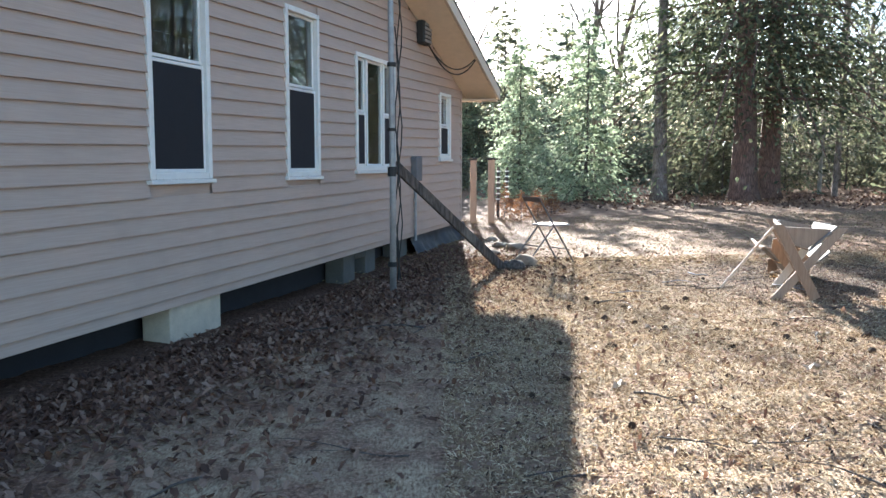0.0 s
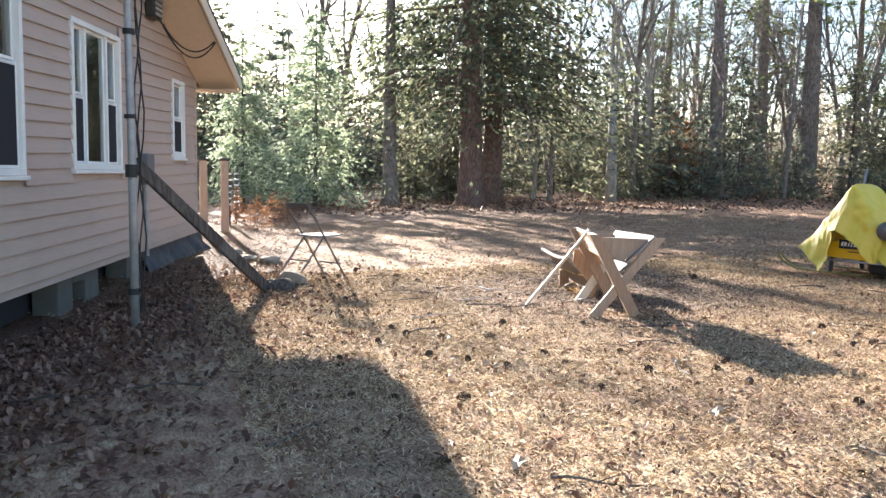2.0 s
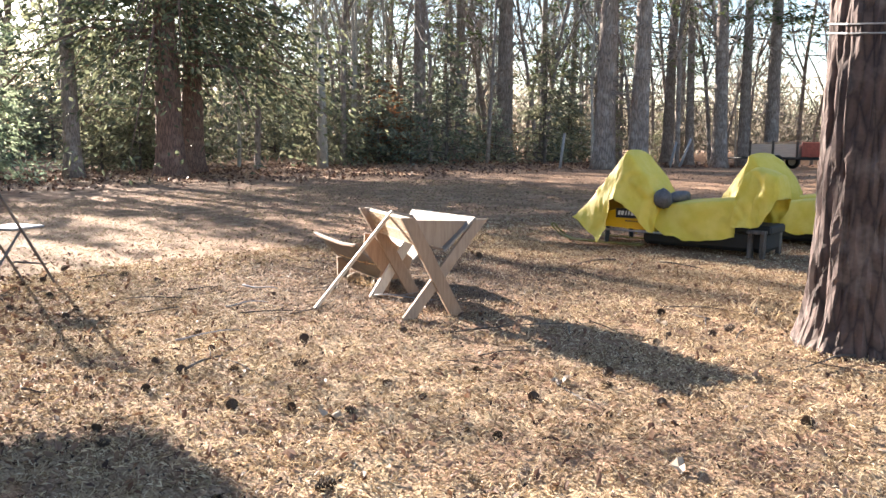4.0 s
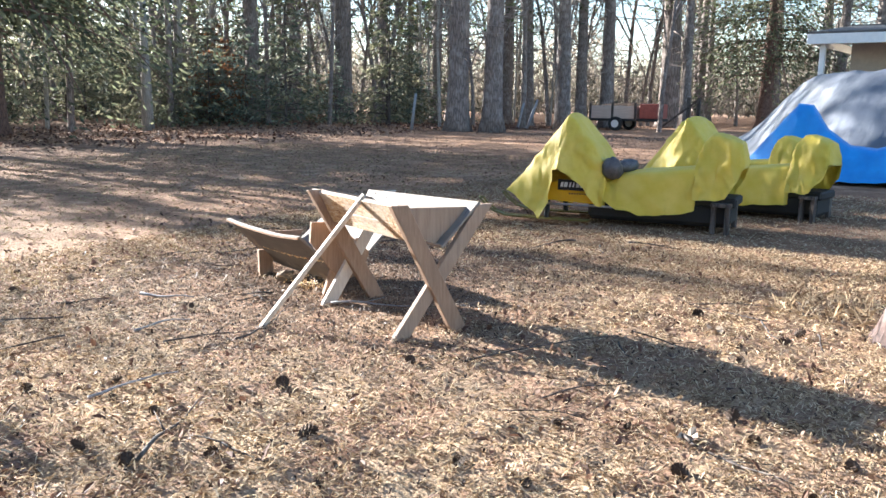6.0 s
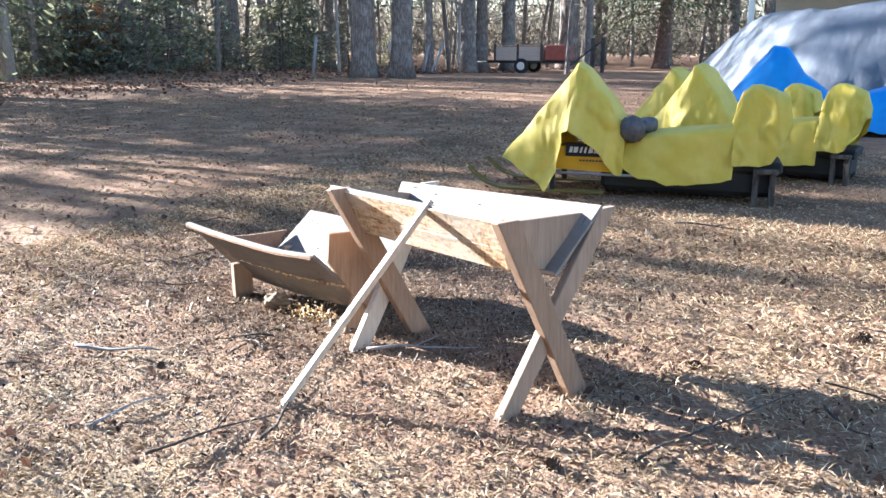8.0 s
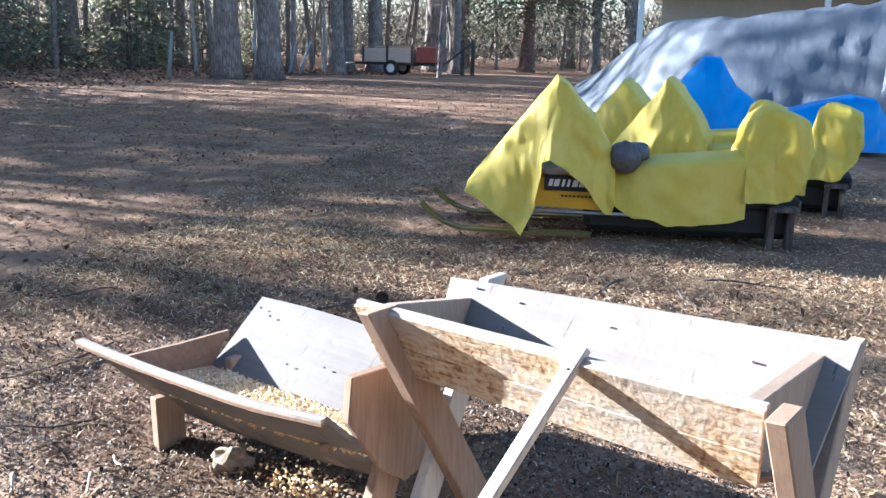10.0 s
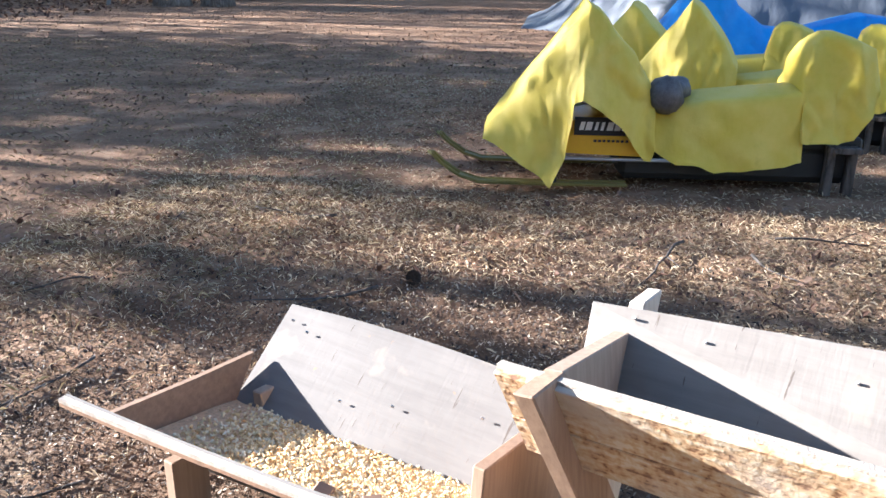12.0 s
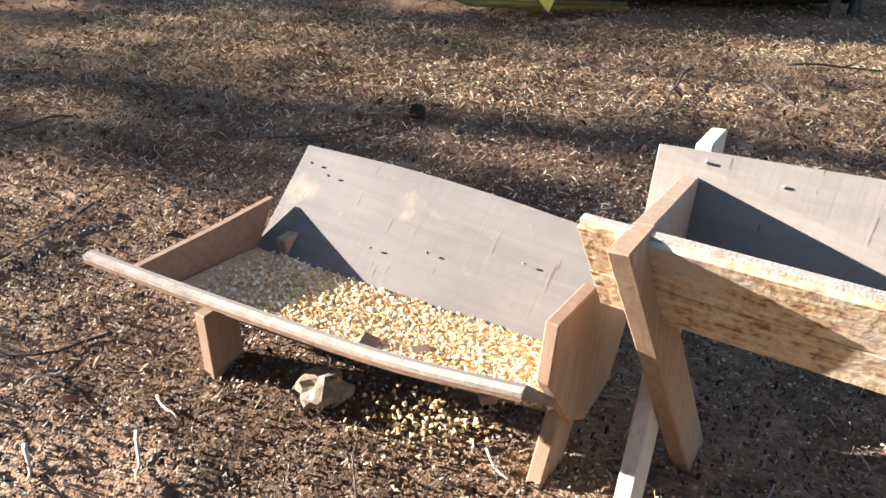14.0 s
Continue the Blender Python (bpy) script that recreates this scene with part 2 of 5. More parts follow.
M_NEEDLE = leaf_mat("pine_needles", (0.04, 0.058, 0.028), (0.09, 0.115, 0.05), (0.19, 0.2, 0.09), 0.5)
M_SPRUCE = leaf_mat("spruce_needles", (0.16, 0.21, 0.14), (0.32, 0.38, 0.24), (0.52, 0.56, 0.4), 0.55)
M_BRUSH = leaf_mat("brush_leaves", (0.1, 0.11, 0.07), (0.21, 0.21, 0.13), (0.36, 0.33, 0.22), 0.45)
M_FIR = leaf_mat("fir_needles", (0.085, 0.11, 0.085), (0.18, 0.21, 0.155), (0.32, 0.35, 0.27), 0.45)
M_CEDAR = leaf_mat("cedar_sprays", (0.055, 0.066, 0.042), (0.13, 0.145, 0.085), (0.29, 0.295, 0.18), 0.5)
M_RUST = leaf_mat("dry_beech_leaves", (0.14, 0.06, 0.03), (0.24, 0.11, 0.05), (0.32, 0.17, 0.08), 0.35)

# ---- mesh helpers ----


def link_mesh(name, bm, mat, parent=None, smooth=False):
    me = bpy.data.meshes.new(name)
    bm.normal_update()
    bm.to_mesh(me)
    bm.free()
    for m in (mat if isinstance(mat, (list, tuple)) else [mat]):
        me.materials.append(m)
    if smooth:
        me.polygons.foreach_set("use_smooth", [True] * len(me.polygons))
    ob = new(name, me)
    if parent is not None:
        ob.parent = parent
    return ob


def part(name, bm, material, parent, label="", smooth=False):
    ob = link_mesh(name, bm, material, parent, smooth)
    if label:
        ob["label"] = label
    return ob


def empty(name, m, label, category, group="", kind=""):
    ob = new(name)
    ob.matrix_world = m
    return tagged(ob, label, category, group, kind)


def box(bm, lo, hi, bevel=0.0):
    """An axis-aligned box with bevelled edges, added to bm."""
    c = [(a + b) / 2 for a, b in zip(lo, hi)]
    s = [abs(b - a) for a, b in zip(lo, hi)]
    r = bmesh.ops.create_cube(bm, size=1.0, matrix=Matrix.LocRotScale(c, None, s))
    if bevel > 0:
        es = {e for v in r["verts"] for e in v.link_edges}
        bmesh.ops.bevel(bm, geom=list(es), offset=bevel, segments=1, affect='EDGES')
    return bm


def beam(bm, p, q, w, t, side=(0, 0, 1), bevel=0.004):
    """A plank from p to q: w wide along side, t thick."""
    p, q = Vector(p), Vector(q)
    d = (q - p)
    ln = d.length
    d.normalize()
    s = Vector(side)
    s = (s - d * s.dot(d)).normalized()
    n = d.cross(s)
    m = Matrix((s, n, d)).transposed().to_4x4()
    m.translation = (p + q) / 2
    r = bmesh.ops.create_cube(bm, size=1.0, matrix=m @ Matrix.Diagonal((w, t, ln, 1)))
    if bevel > 0:
        es = {e for v in r["verts"] for e in v.link_edges}
        bmesh.ops.bevel(bm, geom=list(es), offset=bevel, segments=1, affect='EDGES')
    return bm


def prism(bm, pts, thick):
    """A plate: polygon pts (3D, one plane) pushed along its normal by thick."""
    vs = [bm.verts.new(p) for p in pts]
    f = bm.faces.new(vs)
    f.normal_update()
    n = f.normal.copy()
    back = [bm.verts.new(Vector(p) - n * thick) for p in pts]
    bm.faces.new(list(reversed(back)))
    k = len(pts)
    for i in range(k):
        bm.faces.new((vs[i], back[i], back[(i + 1) % k], vs[(i + 1) % k]))
    bmesh.ops.recalc_face_normals(bm, faces=bm.faces)
    return bm


def tube(bm, pts, radii, sides=8, cap=True):
    """A tube through pts with a radius at each."""
    rings = []
    pts = [Vector(p) for p in pts]
    if isinstance(radii, (int, float)):
        radii = [radii] * len(pts)
    ref = Vector((0.31, 0.95, 0.07))
    for i, p in enumerate(pts):
        d = (pts[min(i + 1, len(pts) - 1)] - pts[max(i - 1, 0)]).normalized()
        a = d.cross(ref)
        if a.length < 0.05:
            a = d.cross(Vector((1, 0, 0)))
        a.normalize()
        b = d.cross(a)
        rings.append([bm.verts.new(p + (a * math.cos(2 * math.pi * k / sides) + b * math.sin(2 * math.pi * k / sides)) * radii[i]) for k in range(sides)])
    for r0, r1 in zip(rings, rings[1:]):
        for k in range(sides):
            bm.faces.new((r0[k], r0[(k + 1) % sides], r1[(k + 1) % sides], r1[k]))
    if cap:
        bm.faces.new(list(reversed(rings[0])))
        bm.faces.new(rings[-1])
    return bm


def smooth01(a, b, x):
    k = min(1.0, max(0.0, (x - a) / (b - a)))
    return k * k * (3 - 2 * k)


# ---- the lie of the ground ----
HOUSE_C = Vector((0.35, 17.35, 0.0))           # far corner of the gable wall
HOUSE_ANG = math.atan(0.32)
H_D = Vector((-math.sin(HOUSE_ANG), -math.cos(HOUSE_ANG), 0))   # along the wall, back towards the start
H_N = Vector((math.cos(HOUSE_ANG), -math.sin(HOUSE_ANG), 0))    # out of the wall


def ground_z(x, y):
    rise = 0.02 * max(0.0, x - 2.0) if x < 24 else 0.44 - 0.19 * smooth01(26, 40, x)
    rise *= 1.0 - 0.45 * smooth01(22, 36, y) * (1 - smooth01(14, 26, x))
    off = (Vector((x, y, 0)) - HOUSE_C).dot(H_N)
    dip = -0.23 * (1 - smooth01(0.1, 2.0, off)) * (1 - smooth01(11, 16, y))
    lump = 0.03 * noise.noise((x * 0.5, y * 0.5, 3.0))
    return rise + dip + lump * smooth01(0, 3, abs(x) + abs(y))


def micro_z(x, y):
    """Tufts and hollows of the lawn."""
    return 0.013 * noise.noise((x * 4.1, y * 4.1, 0.5)) + 0.011 * noise.noise((x * 11.0, y * 11.0, 7.5)) + 0.012 * noise.noise((x * 22.0, y * 22.0, 2.5))


def build_ground():
    def axis(lo, hi, step, far):
        fine = list(np.arange(lo, hi + 1e-6, step))
        out_hi, g, p = [], step, hi
        while p < far:
            g *= 1.22
            p += g
            out_hi.append(p)
        out_lo, g, p = [], step, lo
        while p > -far:
            g *= 1.22
            p -= g
            out_lo.append(p)
        return list(reversed(out_lo)) + fine + out_hi
    xs, ys = axis(-2.2, 8.2, 0.036, 2500), axis(2.4, 13.2, 0.036, 2500)
    verts, faces = [], []
    for y in ys:
        for x in xs:
            z = ground_z(x, y)
            if -4 < x < 12 and 0 < y < 16:
                z += micro_z(x, y)
            verts.append((x, y, z))
    w = len(xs)
    for j in range(len(ys) - 1):
        for i in range(w - 1):
            a = j * w + i
            faces.append((a, a + 1, a + w + 1, a + w))
    me = bpy.data.meshes.new("ground")
    me.from_pydata(verts, [], faces)
    me.materials.append(M_GROUND)
    me.polygons.foreach_set("use_smooth", [True] * len(faces))
    ob = new("ground", me)
    tagged(ob, "dry straw-coloured lawn with pine litter and bare soil", "ground", kind="structure")


build_ground()

# ---- the house ----


def hp(s, n, z):
    """A place by the gable wall: s along it from the far corner, n out of it, z up."""
    return HOUSE_C + H_D * s + H_N * n + Vector((0, 0, z))


H_M = Matrix((H_D, H_N, Vector((0, 0, 1)))).transposed().to_4x4()
H_M.translation = HOUSE_C          # house frame: x along the wall, y out of it, z up
S_END, EAVE_Z, PITCH, OVER = 14.6, 2.98, 0.365, 0.72
WIN = {"window_4": (0.77, 1.46, 1.62, 2.86), "window_3": (3.79, 5.36, 1.42, 3.12), "window_2": (6.54, 7.44, 1.36, 3.42), "window_1": (9.06, 10.06, 1.36, 3.5)}


def rake_z(s):
    return EAVE_Z + PITCH * min(s, S_END - s)


def bottom_z(s):
    return 0.33 - 0.021 * s


M_LIME = plain("limewashed_block", (0.56, 0.48, 0.37), 0.9, var=0.15)
M_SKIRT = plain("black_plastic_sheet", (0.03, 0.032, 0.04), 0.5, var=0.3)
M_DKGREY = plain("dark_grey_case", (0.13, 0.13, 0.14), 0.5)


def build_house():
    house = empty("wall_gable", H_M, "tan vinyl-sided gable wall of a one-storey house", "wall", kind="structure")
    wins = sorted(WIN.values())
    # backing wall, cut round the windows
    bm = bmesh.new()
    edges = sorted({0.0, S_END, S_END / 2, *[v for w in wins for v in w[:2]]})
    for a, b in zip(edges, edges[1:]):
        hole = next((w for w in wins if abs(w[0] - a) < 1e-6), None)
        spans = [(lambda s: bottom_z(s) + 0.02, rake_z)] if hole is None else [(lambda s: bottom_z(s) + 0.02, lambda s, h=hole: h[2]), (lambda s, h=hole: h[3], rake_z)]
        for lo, hi in spans:
            vs = [bm.verts.new((s, y, f(s))) for y in (0.0, -0.16) for s, f in ((a, lo), (b, lo), (b, hi), (a, hi))]
            for q in ((0, 1, 2, 3), (7, 6, 5, 4), (0, 4, 5, 1), (1, 5, 6, 2), (2, 6, 7, 3), (3, 7, 4, 0)):
                bm.faces.new([vs[i] for i in q])
    bmesh.ops.recalc_face_normals(bm, faces=bm.faces)
    part("sheathing", bm, M_SIDING, house)
    # clapboard courses
    step = 0.163

    def tilt(s):
        return 0.018 * (9.5 - s)
    z = -0.1
    while z < 5.6:
        z1 = z + step
        gaps = [(w[0], w[1]) for w in wins if w[2] < z1 + tilt(w[0]) - 0.004 and w[3] > z + tilt(w[0]) + 0.004]
        lo, hi = 0.0, S_END
        if z1 > EAVE_Z:
            lo, hi = (z1 - EAVE_Z) / PITCH, S_END - (z1 - EAVE_Z) / PITCH
        if hi - lo < 0.3:
            break
        cur = lo
        spans = []
        for a, b in gaps:
            spans.append((cur, min(a, hi)))
            cur = max(b, lo)
        spans.append((cur, hi))
        for a, b in spans:
            if b - a < 0.05:
                continue
            if bottom_z(b) > z1 + tilt(b) - 0.02 and bottom_z(a) > z1 + tilt(a) - 0.02:
                continue
            bm = bmesh.new()
            n = max(1, int((b - a) / 1.2))
            rows = []
            for i in range(n + 1):
                s = a + (b - a) * i / n
                zu = z1 + tilt(s)
                zl = min(max(z + tilt(s), bottom_z(s)), zu - 0.01)
                w = 0.0015 * noise.noise((s * 0.7, z * 3, 0))
                y_out = 0.005 + 0.03 * (zu - zl) / step
                rows.append([bm.verts.new(p) for p in ((s, 0.003, zl), (s, y_out + w, zl), (s, y_out + w, zl + 0.008), (s, 0.005, zu))])
            for r0, r1 in zip(rows, rows[1:]):
                for j in range(3):
                    bm.faces.new((r0[j], r1[j], r1[j + 1], r0[j + 1]))
            bmesh.ops.recalc_face_normals(bm, faces=bm.faces)
            part("siding_plank", bm, M_SIDING, house)
        z = z1
    bm = bmesh.new()
    box(bm, (-0.03, -0.03, 0.33), (0.06, 0.03, EAVE_Z), 0.006)
    part("corner_trim", bm, M_SIDING, house)
    # far side wall, near wall, back wall and rooms
    for nm, lo, hi in (("wall_far", (-0.0, -11.8, 0.31), (0.16, -0.165, EAVE_Z)), ("wall_near", (S_END - 0.16, -11.8, -0.3), (S_END, -0.165, EAVE_Z)),
                       ("wall_back", (0.0, -12.0, -0.3), (S_END, -11.81, EAVE_Z + 2.6))):
        bm = bmesh.new()
        box(bm, lo, hi)
        w = link_mesh(nm, bm, M_SIDING)
        w.matrix_world = H_M
        tagged(w, "tan vinyl-sided outer wall of the house", "wall", kind="structure")
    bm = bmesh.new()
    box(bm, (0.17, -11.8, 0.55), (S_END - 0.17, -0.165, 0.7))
    o = link_mesh("house_floor", bm, M_DIMROOM)
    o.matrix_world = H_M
    tagged(o, "floor inside the house behind the windows, coloured dark for dimness", "floor", kind="structure")
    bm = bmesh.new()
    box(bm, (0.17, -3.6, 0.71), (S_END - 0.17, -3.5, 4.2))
    o = link_mesh("inner_wall", bm, M_DIMROOM)
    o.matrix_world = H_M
    tagged(o, "plaster wall seen through the windows, coloured dark for dimness", "wall", kind="structure")
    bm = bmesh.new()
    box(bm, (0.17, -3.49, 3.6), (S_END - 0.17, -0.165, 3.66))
    o = link_mesh("ceiling", bm, M_DIMROOM)
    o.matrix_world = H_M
    tagged(o, "plain plaster ceiling inside the house, coloured dark for dimness", "ceiling", kind="structure")
    # crawl space: foundation set back, with pale blocks and gaps coloured near-black as shade
    found = empty("foundation", H_M, "low concrete block foundation with crawl space shade coloured near-black", "foundation", kind="structure")
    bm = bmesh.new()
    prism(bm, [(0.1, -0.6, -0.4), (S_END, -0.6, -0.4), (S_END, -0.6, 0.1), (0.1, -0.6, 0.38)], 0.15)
    part("foundation_wall", bm, M_CRAWLSHADE, found)
    for s0, s1, z0, z1, y0 in ((8.88, 9.76, -0.3, 0.15, -0.02), (12.2, 13.0, -0.3, 0.09, -0.02)):
        bm = bmesh.new()
        box(bm, (s0, -0.35, z0), (s1, y0, z1), 0.01)
        part("block", bm, M_LIME, found, "whitewashed concrete block")
    for s0, s1, z0, z1 in ((4.35, 4.75, -0.25, 0.22), (5.15, 5.55, -0.25, 0.2), (4.75, 5.15, 0.1, 0.22), (0.0, 0.42, -0.25, 0.31), (2.9, 3.3, -0.25, 0.25)):
        bm = bmesh.new()
        box(bm, (s0, -0.4, z0), (s1, -0.1, z1), 0.012)
        part("block", bm, M_BLOCK, found, "grey concrete block")
    bm = bmesh.new()
    rows = []
    for i in range(41):
        u = -0.45 + 3.3 * i / 40
        rows.append([])
        for j in range(9):
            f = j / 8
            bulge = 0.1 * noise.noise((u * 2.2, f * 1.5, 3.0)) + 0.05 * noise.noise((u * 6, f * 4, 1.0))
            rows[-1].append(bm.verts.new((u, -0.05 + 0.38 * f ** 1.6 + bulge * min(1, 3 * f), 0.32 - 0.02 * u - 0.5 * f)))
    for r0, r1 in zip(rows, rows[1:]):
        for j in range(8):
            bm.faces.new((r0[j], r0[j + 1], r1[j + 1], r1[j]))
    part("skirting", bm, M_SKIRT, found, "black plastic sheet hanging below the siding", smooth=True)
    # roof with wide rake overhang, soffit and fascia
    roof = empty("roof", H_M, "low gable roof with wide cream soffit and white fascia", "roof", kind="structure")
    for sgn in (0, 1):
        def rp(s, n, up):
            return (S_END - s if sgn else s, n, EAVE_Z + PITCH * s + up)
        half = S_END / 2
        bm = bmesh.new()
        prism(bm, [rp(-0.3, OVER - 0.03, 0.0), rp(half, OVER - 0.03, 0.0), rp(half, 0.03, 0.0), rp(-0.3, 0.03, 0.0)], 0.02)
        part("soffit", bm, M_SOFFIT, roof)
        bm = bmesh.new()
        prism(bm, [rp(-0.32, OVER, -0.03), rp(half, OVER, -0.03), rp(half, OVER, 0.17), rp(-0.32, OVER, 0.17)], 0.028)
        part("fascia", bm, M_SOFFIT, roof)
        bm = bmesh.new()
        prism(bm, [rp(-0.36, OVER + 0.04, 0.175), rp(half + 0.02, OVER + 0.04, 0.175), rp(half + 0.02, -12.3, 0.175), rp(-0.36, -12.3, 0.175)], 0.03)
        part("shingle_slope", bm, M_ROOFING, roof)
        bm = bmesh.new()
        prism(bm, [rp(-0.33, OVER - 0.03, -0.06), rp(-0.33, OVER - 0.03, 0.14), rp(-0.33, -12.0, 0.14), rp(-0.33, -12.0, -0.06)], 0.025)
        part("eave_fascia", bm, M_SOFFIT, roof)
        bm = bmesh.new()
        prism(bm, [rp(-0.3, OVER - 0.03, -0.06 + 0.0), rp(0.02, OVER - 0.03, -0.06 - PITCH * 0.32), rp(0.02, -11.9, -0.06 - PITCH * 0.32), rp(-0.3, -11.9, -0.06)], 0.012)
        part("eave_soffit", bm, M_SOFFIT, roof)


def build_window(name, s0, s1, z0, z1, triple=False):
    w = empty(name, H_M, "white vinyl " + ("three-part picture window" if triple else "double-hung window") + " with dark glass", "window", kind="structure")
    fw = 0.065
    fb = bmesh.new()
    for lo, hi in (((s0, -0.1, z0), (s0 + fw, 0.045, z1)), ((s1 - fw, -0.1, z0), (s1, 0.045, z1)),
                   ((s0 + fw, -0.1, z1 - fw), (s1 - fw, 0.045, z1)), ((s0 + fw, -0.1, z0), (s1 - fw, 0.045, z0 + fw))):
        box(fb, lo, hi, 0.006)
    part("window_frame", fb, M_WHITE, w)
    sb = bmesh.new()
    box(sb, (s0 - 0.03, 0.0, z0 - 0.045), (s1 + 0.03, 0.07, z0 - 0.002), 0.006)
    part("window_sill", sb, M_WHITE, w)

    def sash(a, b, lo, hi, y, screen):
        r = 0.035
        bm = bmesh.new()
        for l2, h2 in (((a, y - 0.03, lo), (a + r, y, hi)), ((b - r, y - 0.03, lo), (b, y, hi)), ((a + r, y - 0.03, hi - r), (b - r, y, hi)), ((a + r, y - 0.03, lo), (b - r, y, lo + r))):
            box(bm, l2, h2, 0.004)
        part("sash", bm, M_WHITE, w)
        bm = bmesh.new()
        box(bm, (a + r, y - 0.02, lo + r), (b - r, y - 0.014, hi - r))
        g = part("pane", bm, M_GLASS, w, "clear reflective glass")
        if screen:
            bm = bmesh.new()
            box(bm, (a + r, y - 0.005, lo + r), (b - r, y - 0.002, hi - r))
            part("screen", bm, M_SCREEN, w, "dark insect screen")

    a, b, lo, hi = s0 + fw, s1 - fw, z0 + fw, z1 - fw
    mid = (z0 + z1) / 2 + (0.06 if z1 - z0 > 1.9 else 0)
    if triple:
        n = 0.36
        for x0, x1 in ((a, a + n), (b - n, b)):
            sash(x0, x1, mid + 0.01, hi, -0.02, False)
            sash(x0, x1, lo, mid, 0.0, True)
        for x in (a + n, b - n - 0.05):
            bm = bmesh.new()
            box(bm, (x, -0.08, lo), (x + 0.05, 0.02, hi), 0.004)
            part("mullion", bm, M_WHITE, w)
        sash(a + n + 0.05, b - n - 0.05, lo, hi, -0.01, False)
    else:
        sash(a, b, mid + 0.012, hi, -0.02, False)
        sash(a, b, lo, mid, 0.005, True)


build_house()
for nm, (wa, wb, wc, wd) in WIN.items():
    build_window(nm, wa, wb, wc, wd, nm == "window_3")


def build_house_fittings():
    # dark vent hood high under the rake, with its sagging cables
    v = empty("vent_hood", H_M @ Matrix.Translation((2.55, 0.0, 3.78)), "dark grey exhaust vent box high on the siding", "vent")
    bm = bmesh.new()
    box(bm, (-0.2, 0.02, -0.2), (0.2, 0.17, 0.2), 0.03)
    part("vent_body", bm, M_RUBBER, v)
    bm = bmesh.new()
    for i in range(5):
        box(bm, (-0.17, 0.165, -0.17 + i * 0.07), (0.17, 0.19, -0.125 + i * 0.07), 0.008)
    part("louvre", bm, M_GREYMETAL, v)
    for d, sag in ((0.0, 0.62), (0.1, 0.5)):
        pts = []
        for i in range(17):
            k = i / 16
            pts.append(hp(2.5 - 1.35 * k + d * 0.5 * (1 - k), 0.16 + 0.56 * k, 3.6 - sag * 4 * k * (1 - k) * 0.75 + 0.0 * k))
        bm = bmesh.new()
        tube(bm, pts, 0.012, 6)
        tagged(link_mesh("cable", bm, M_RUBBER, smooth=True), "black cable sagging from the vent to the eave", "cable", "eave cables")
    # meter box and conduit on the wall
    m = empty("meter_box", H_M @ Matrix.Translation((2.9, 0.0, 1.45)), "grey electric meter box with conduit on the siding", "meter box")
    bm = bmesh.new()
    box(bm, (-0.14, 0.022, -0.22), (0.14, 0.14, 0.2), 0.015)
    part("meter_case", bm, M_DKGREY, m)
    bm = bmesh.new()
    tube(bm, [(0.0, 0.06, -0.22), (0.0, 0.06, -1.25)], 0.025, 8)
    part("conduit", bm, M_GREYMETAL, m)
    # mast pole before the wall
    gz = ground_z(-0.62, 10.42)
    mast = empty("mast_pole", Matrix.Translation((-0.62, 10.42, gz)), "tall grey steel mast pole with dark clamps before the wall", "pole")
    bm = bmesh.new()
    tube(bm, [(0, 0, -0.1), (0.0, 0, 1.5), (-0.02, 0.01, 3.4), (-0.03, 0.02, 6.4)], [0.042, 0.04, 0.036, 0.034], 12)
    part("tube", bm, M_GREYMETAL, mast, smooth=True)
    for z, h in ((1.45, 0.12), (0.33, 0.06), (2.78, 0.05), (2.0, 0.04)):
        bm = bmesh.new()
        tube(bm, [(-0.01, 0, z), (-0.01, 0, z + h)], 0.055, 12)
        part("clamp", bm, M_RUBBER, mast)
    for i in range(3):
        bm = bmesh.new()
        pts = [(0.05 + 0.02 * i + 0.025 * math.sin(k * 1.3 + i * 2), 0.03 + 0.02 * math.cos(k * 0.9 + i), 0.15 + 0.24 * k) for k in range(14 + 4 * i)]
        tube(bm, pts, 0.008, 5)
        part("wire", bm, M_RUBBER, mast, "loose black wire")
    # long plank leaning from the mast
    foot = (0.86, 12.05, ground_z(0.86, 12.05) + 0.03)
    bm = bmesh.new()
    beam(bm, (-0.60, 10.50, 1.50), foot, 0.13, 0.05, (0, 0, 1), 0.006)
    tagged(link_mesh("brace_plank", bm, M_BARKD), "long dark weathered plank leaning on the mast pole", "plank")
    bm = bmesh.new()
    bmesh.ops.create_icosphere(bm, subdivisions=4, radius=0.15, matrix=Matrix.Translation((1.0, 12.08, ground_z(1.0, 12.1) + 0.03)) @ Matrix.Diagonal((1.2, 0.9, 0.6, 1)))
    for v2 in bm.verts:
        v2.co += v2.normal * (0.06 * noise.noise(v2.co * 7) + 0.03 * noise.noise(v2.co * 21))
    tagged(link_mesh("rock", bm, M_BARKD, smooth=True), "dark rough stone at the plank's foot", "rock")


build_house_fittings()

# ---- feed rack and feed tray ----
RACK = Matrix.Translation((4.05, 9.5, ground_z(4.05, 9.5) + 0.01)) @ Matrix.Rotation(radians(-20), 4, 'Z')


def leg_plank(foot, head, wide, thick):
    """A sloping plank cut level at both ends: wide across x, thick along y."""
    bm = bmesh.new()
    w, t = wide / 2, thick / 2
    f, h = Vector(foot), Vector(head)
    prism(bm, [f + Vector((-w, -t, 0)), f + Vector((w, -t, 0)), h + Vector((w, -t, 0)), h + Vector((-w, -t, 0))], thick)
    bmesh.ops.bevel(bm, geom=list(bm.edges), offset=0.004, segments=1, affect='EDGES')
    return bm


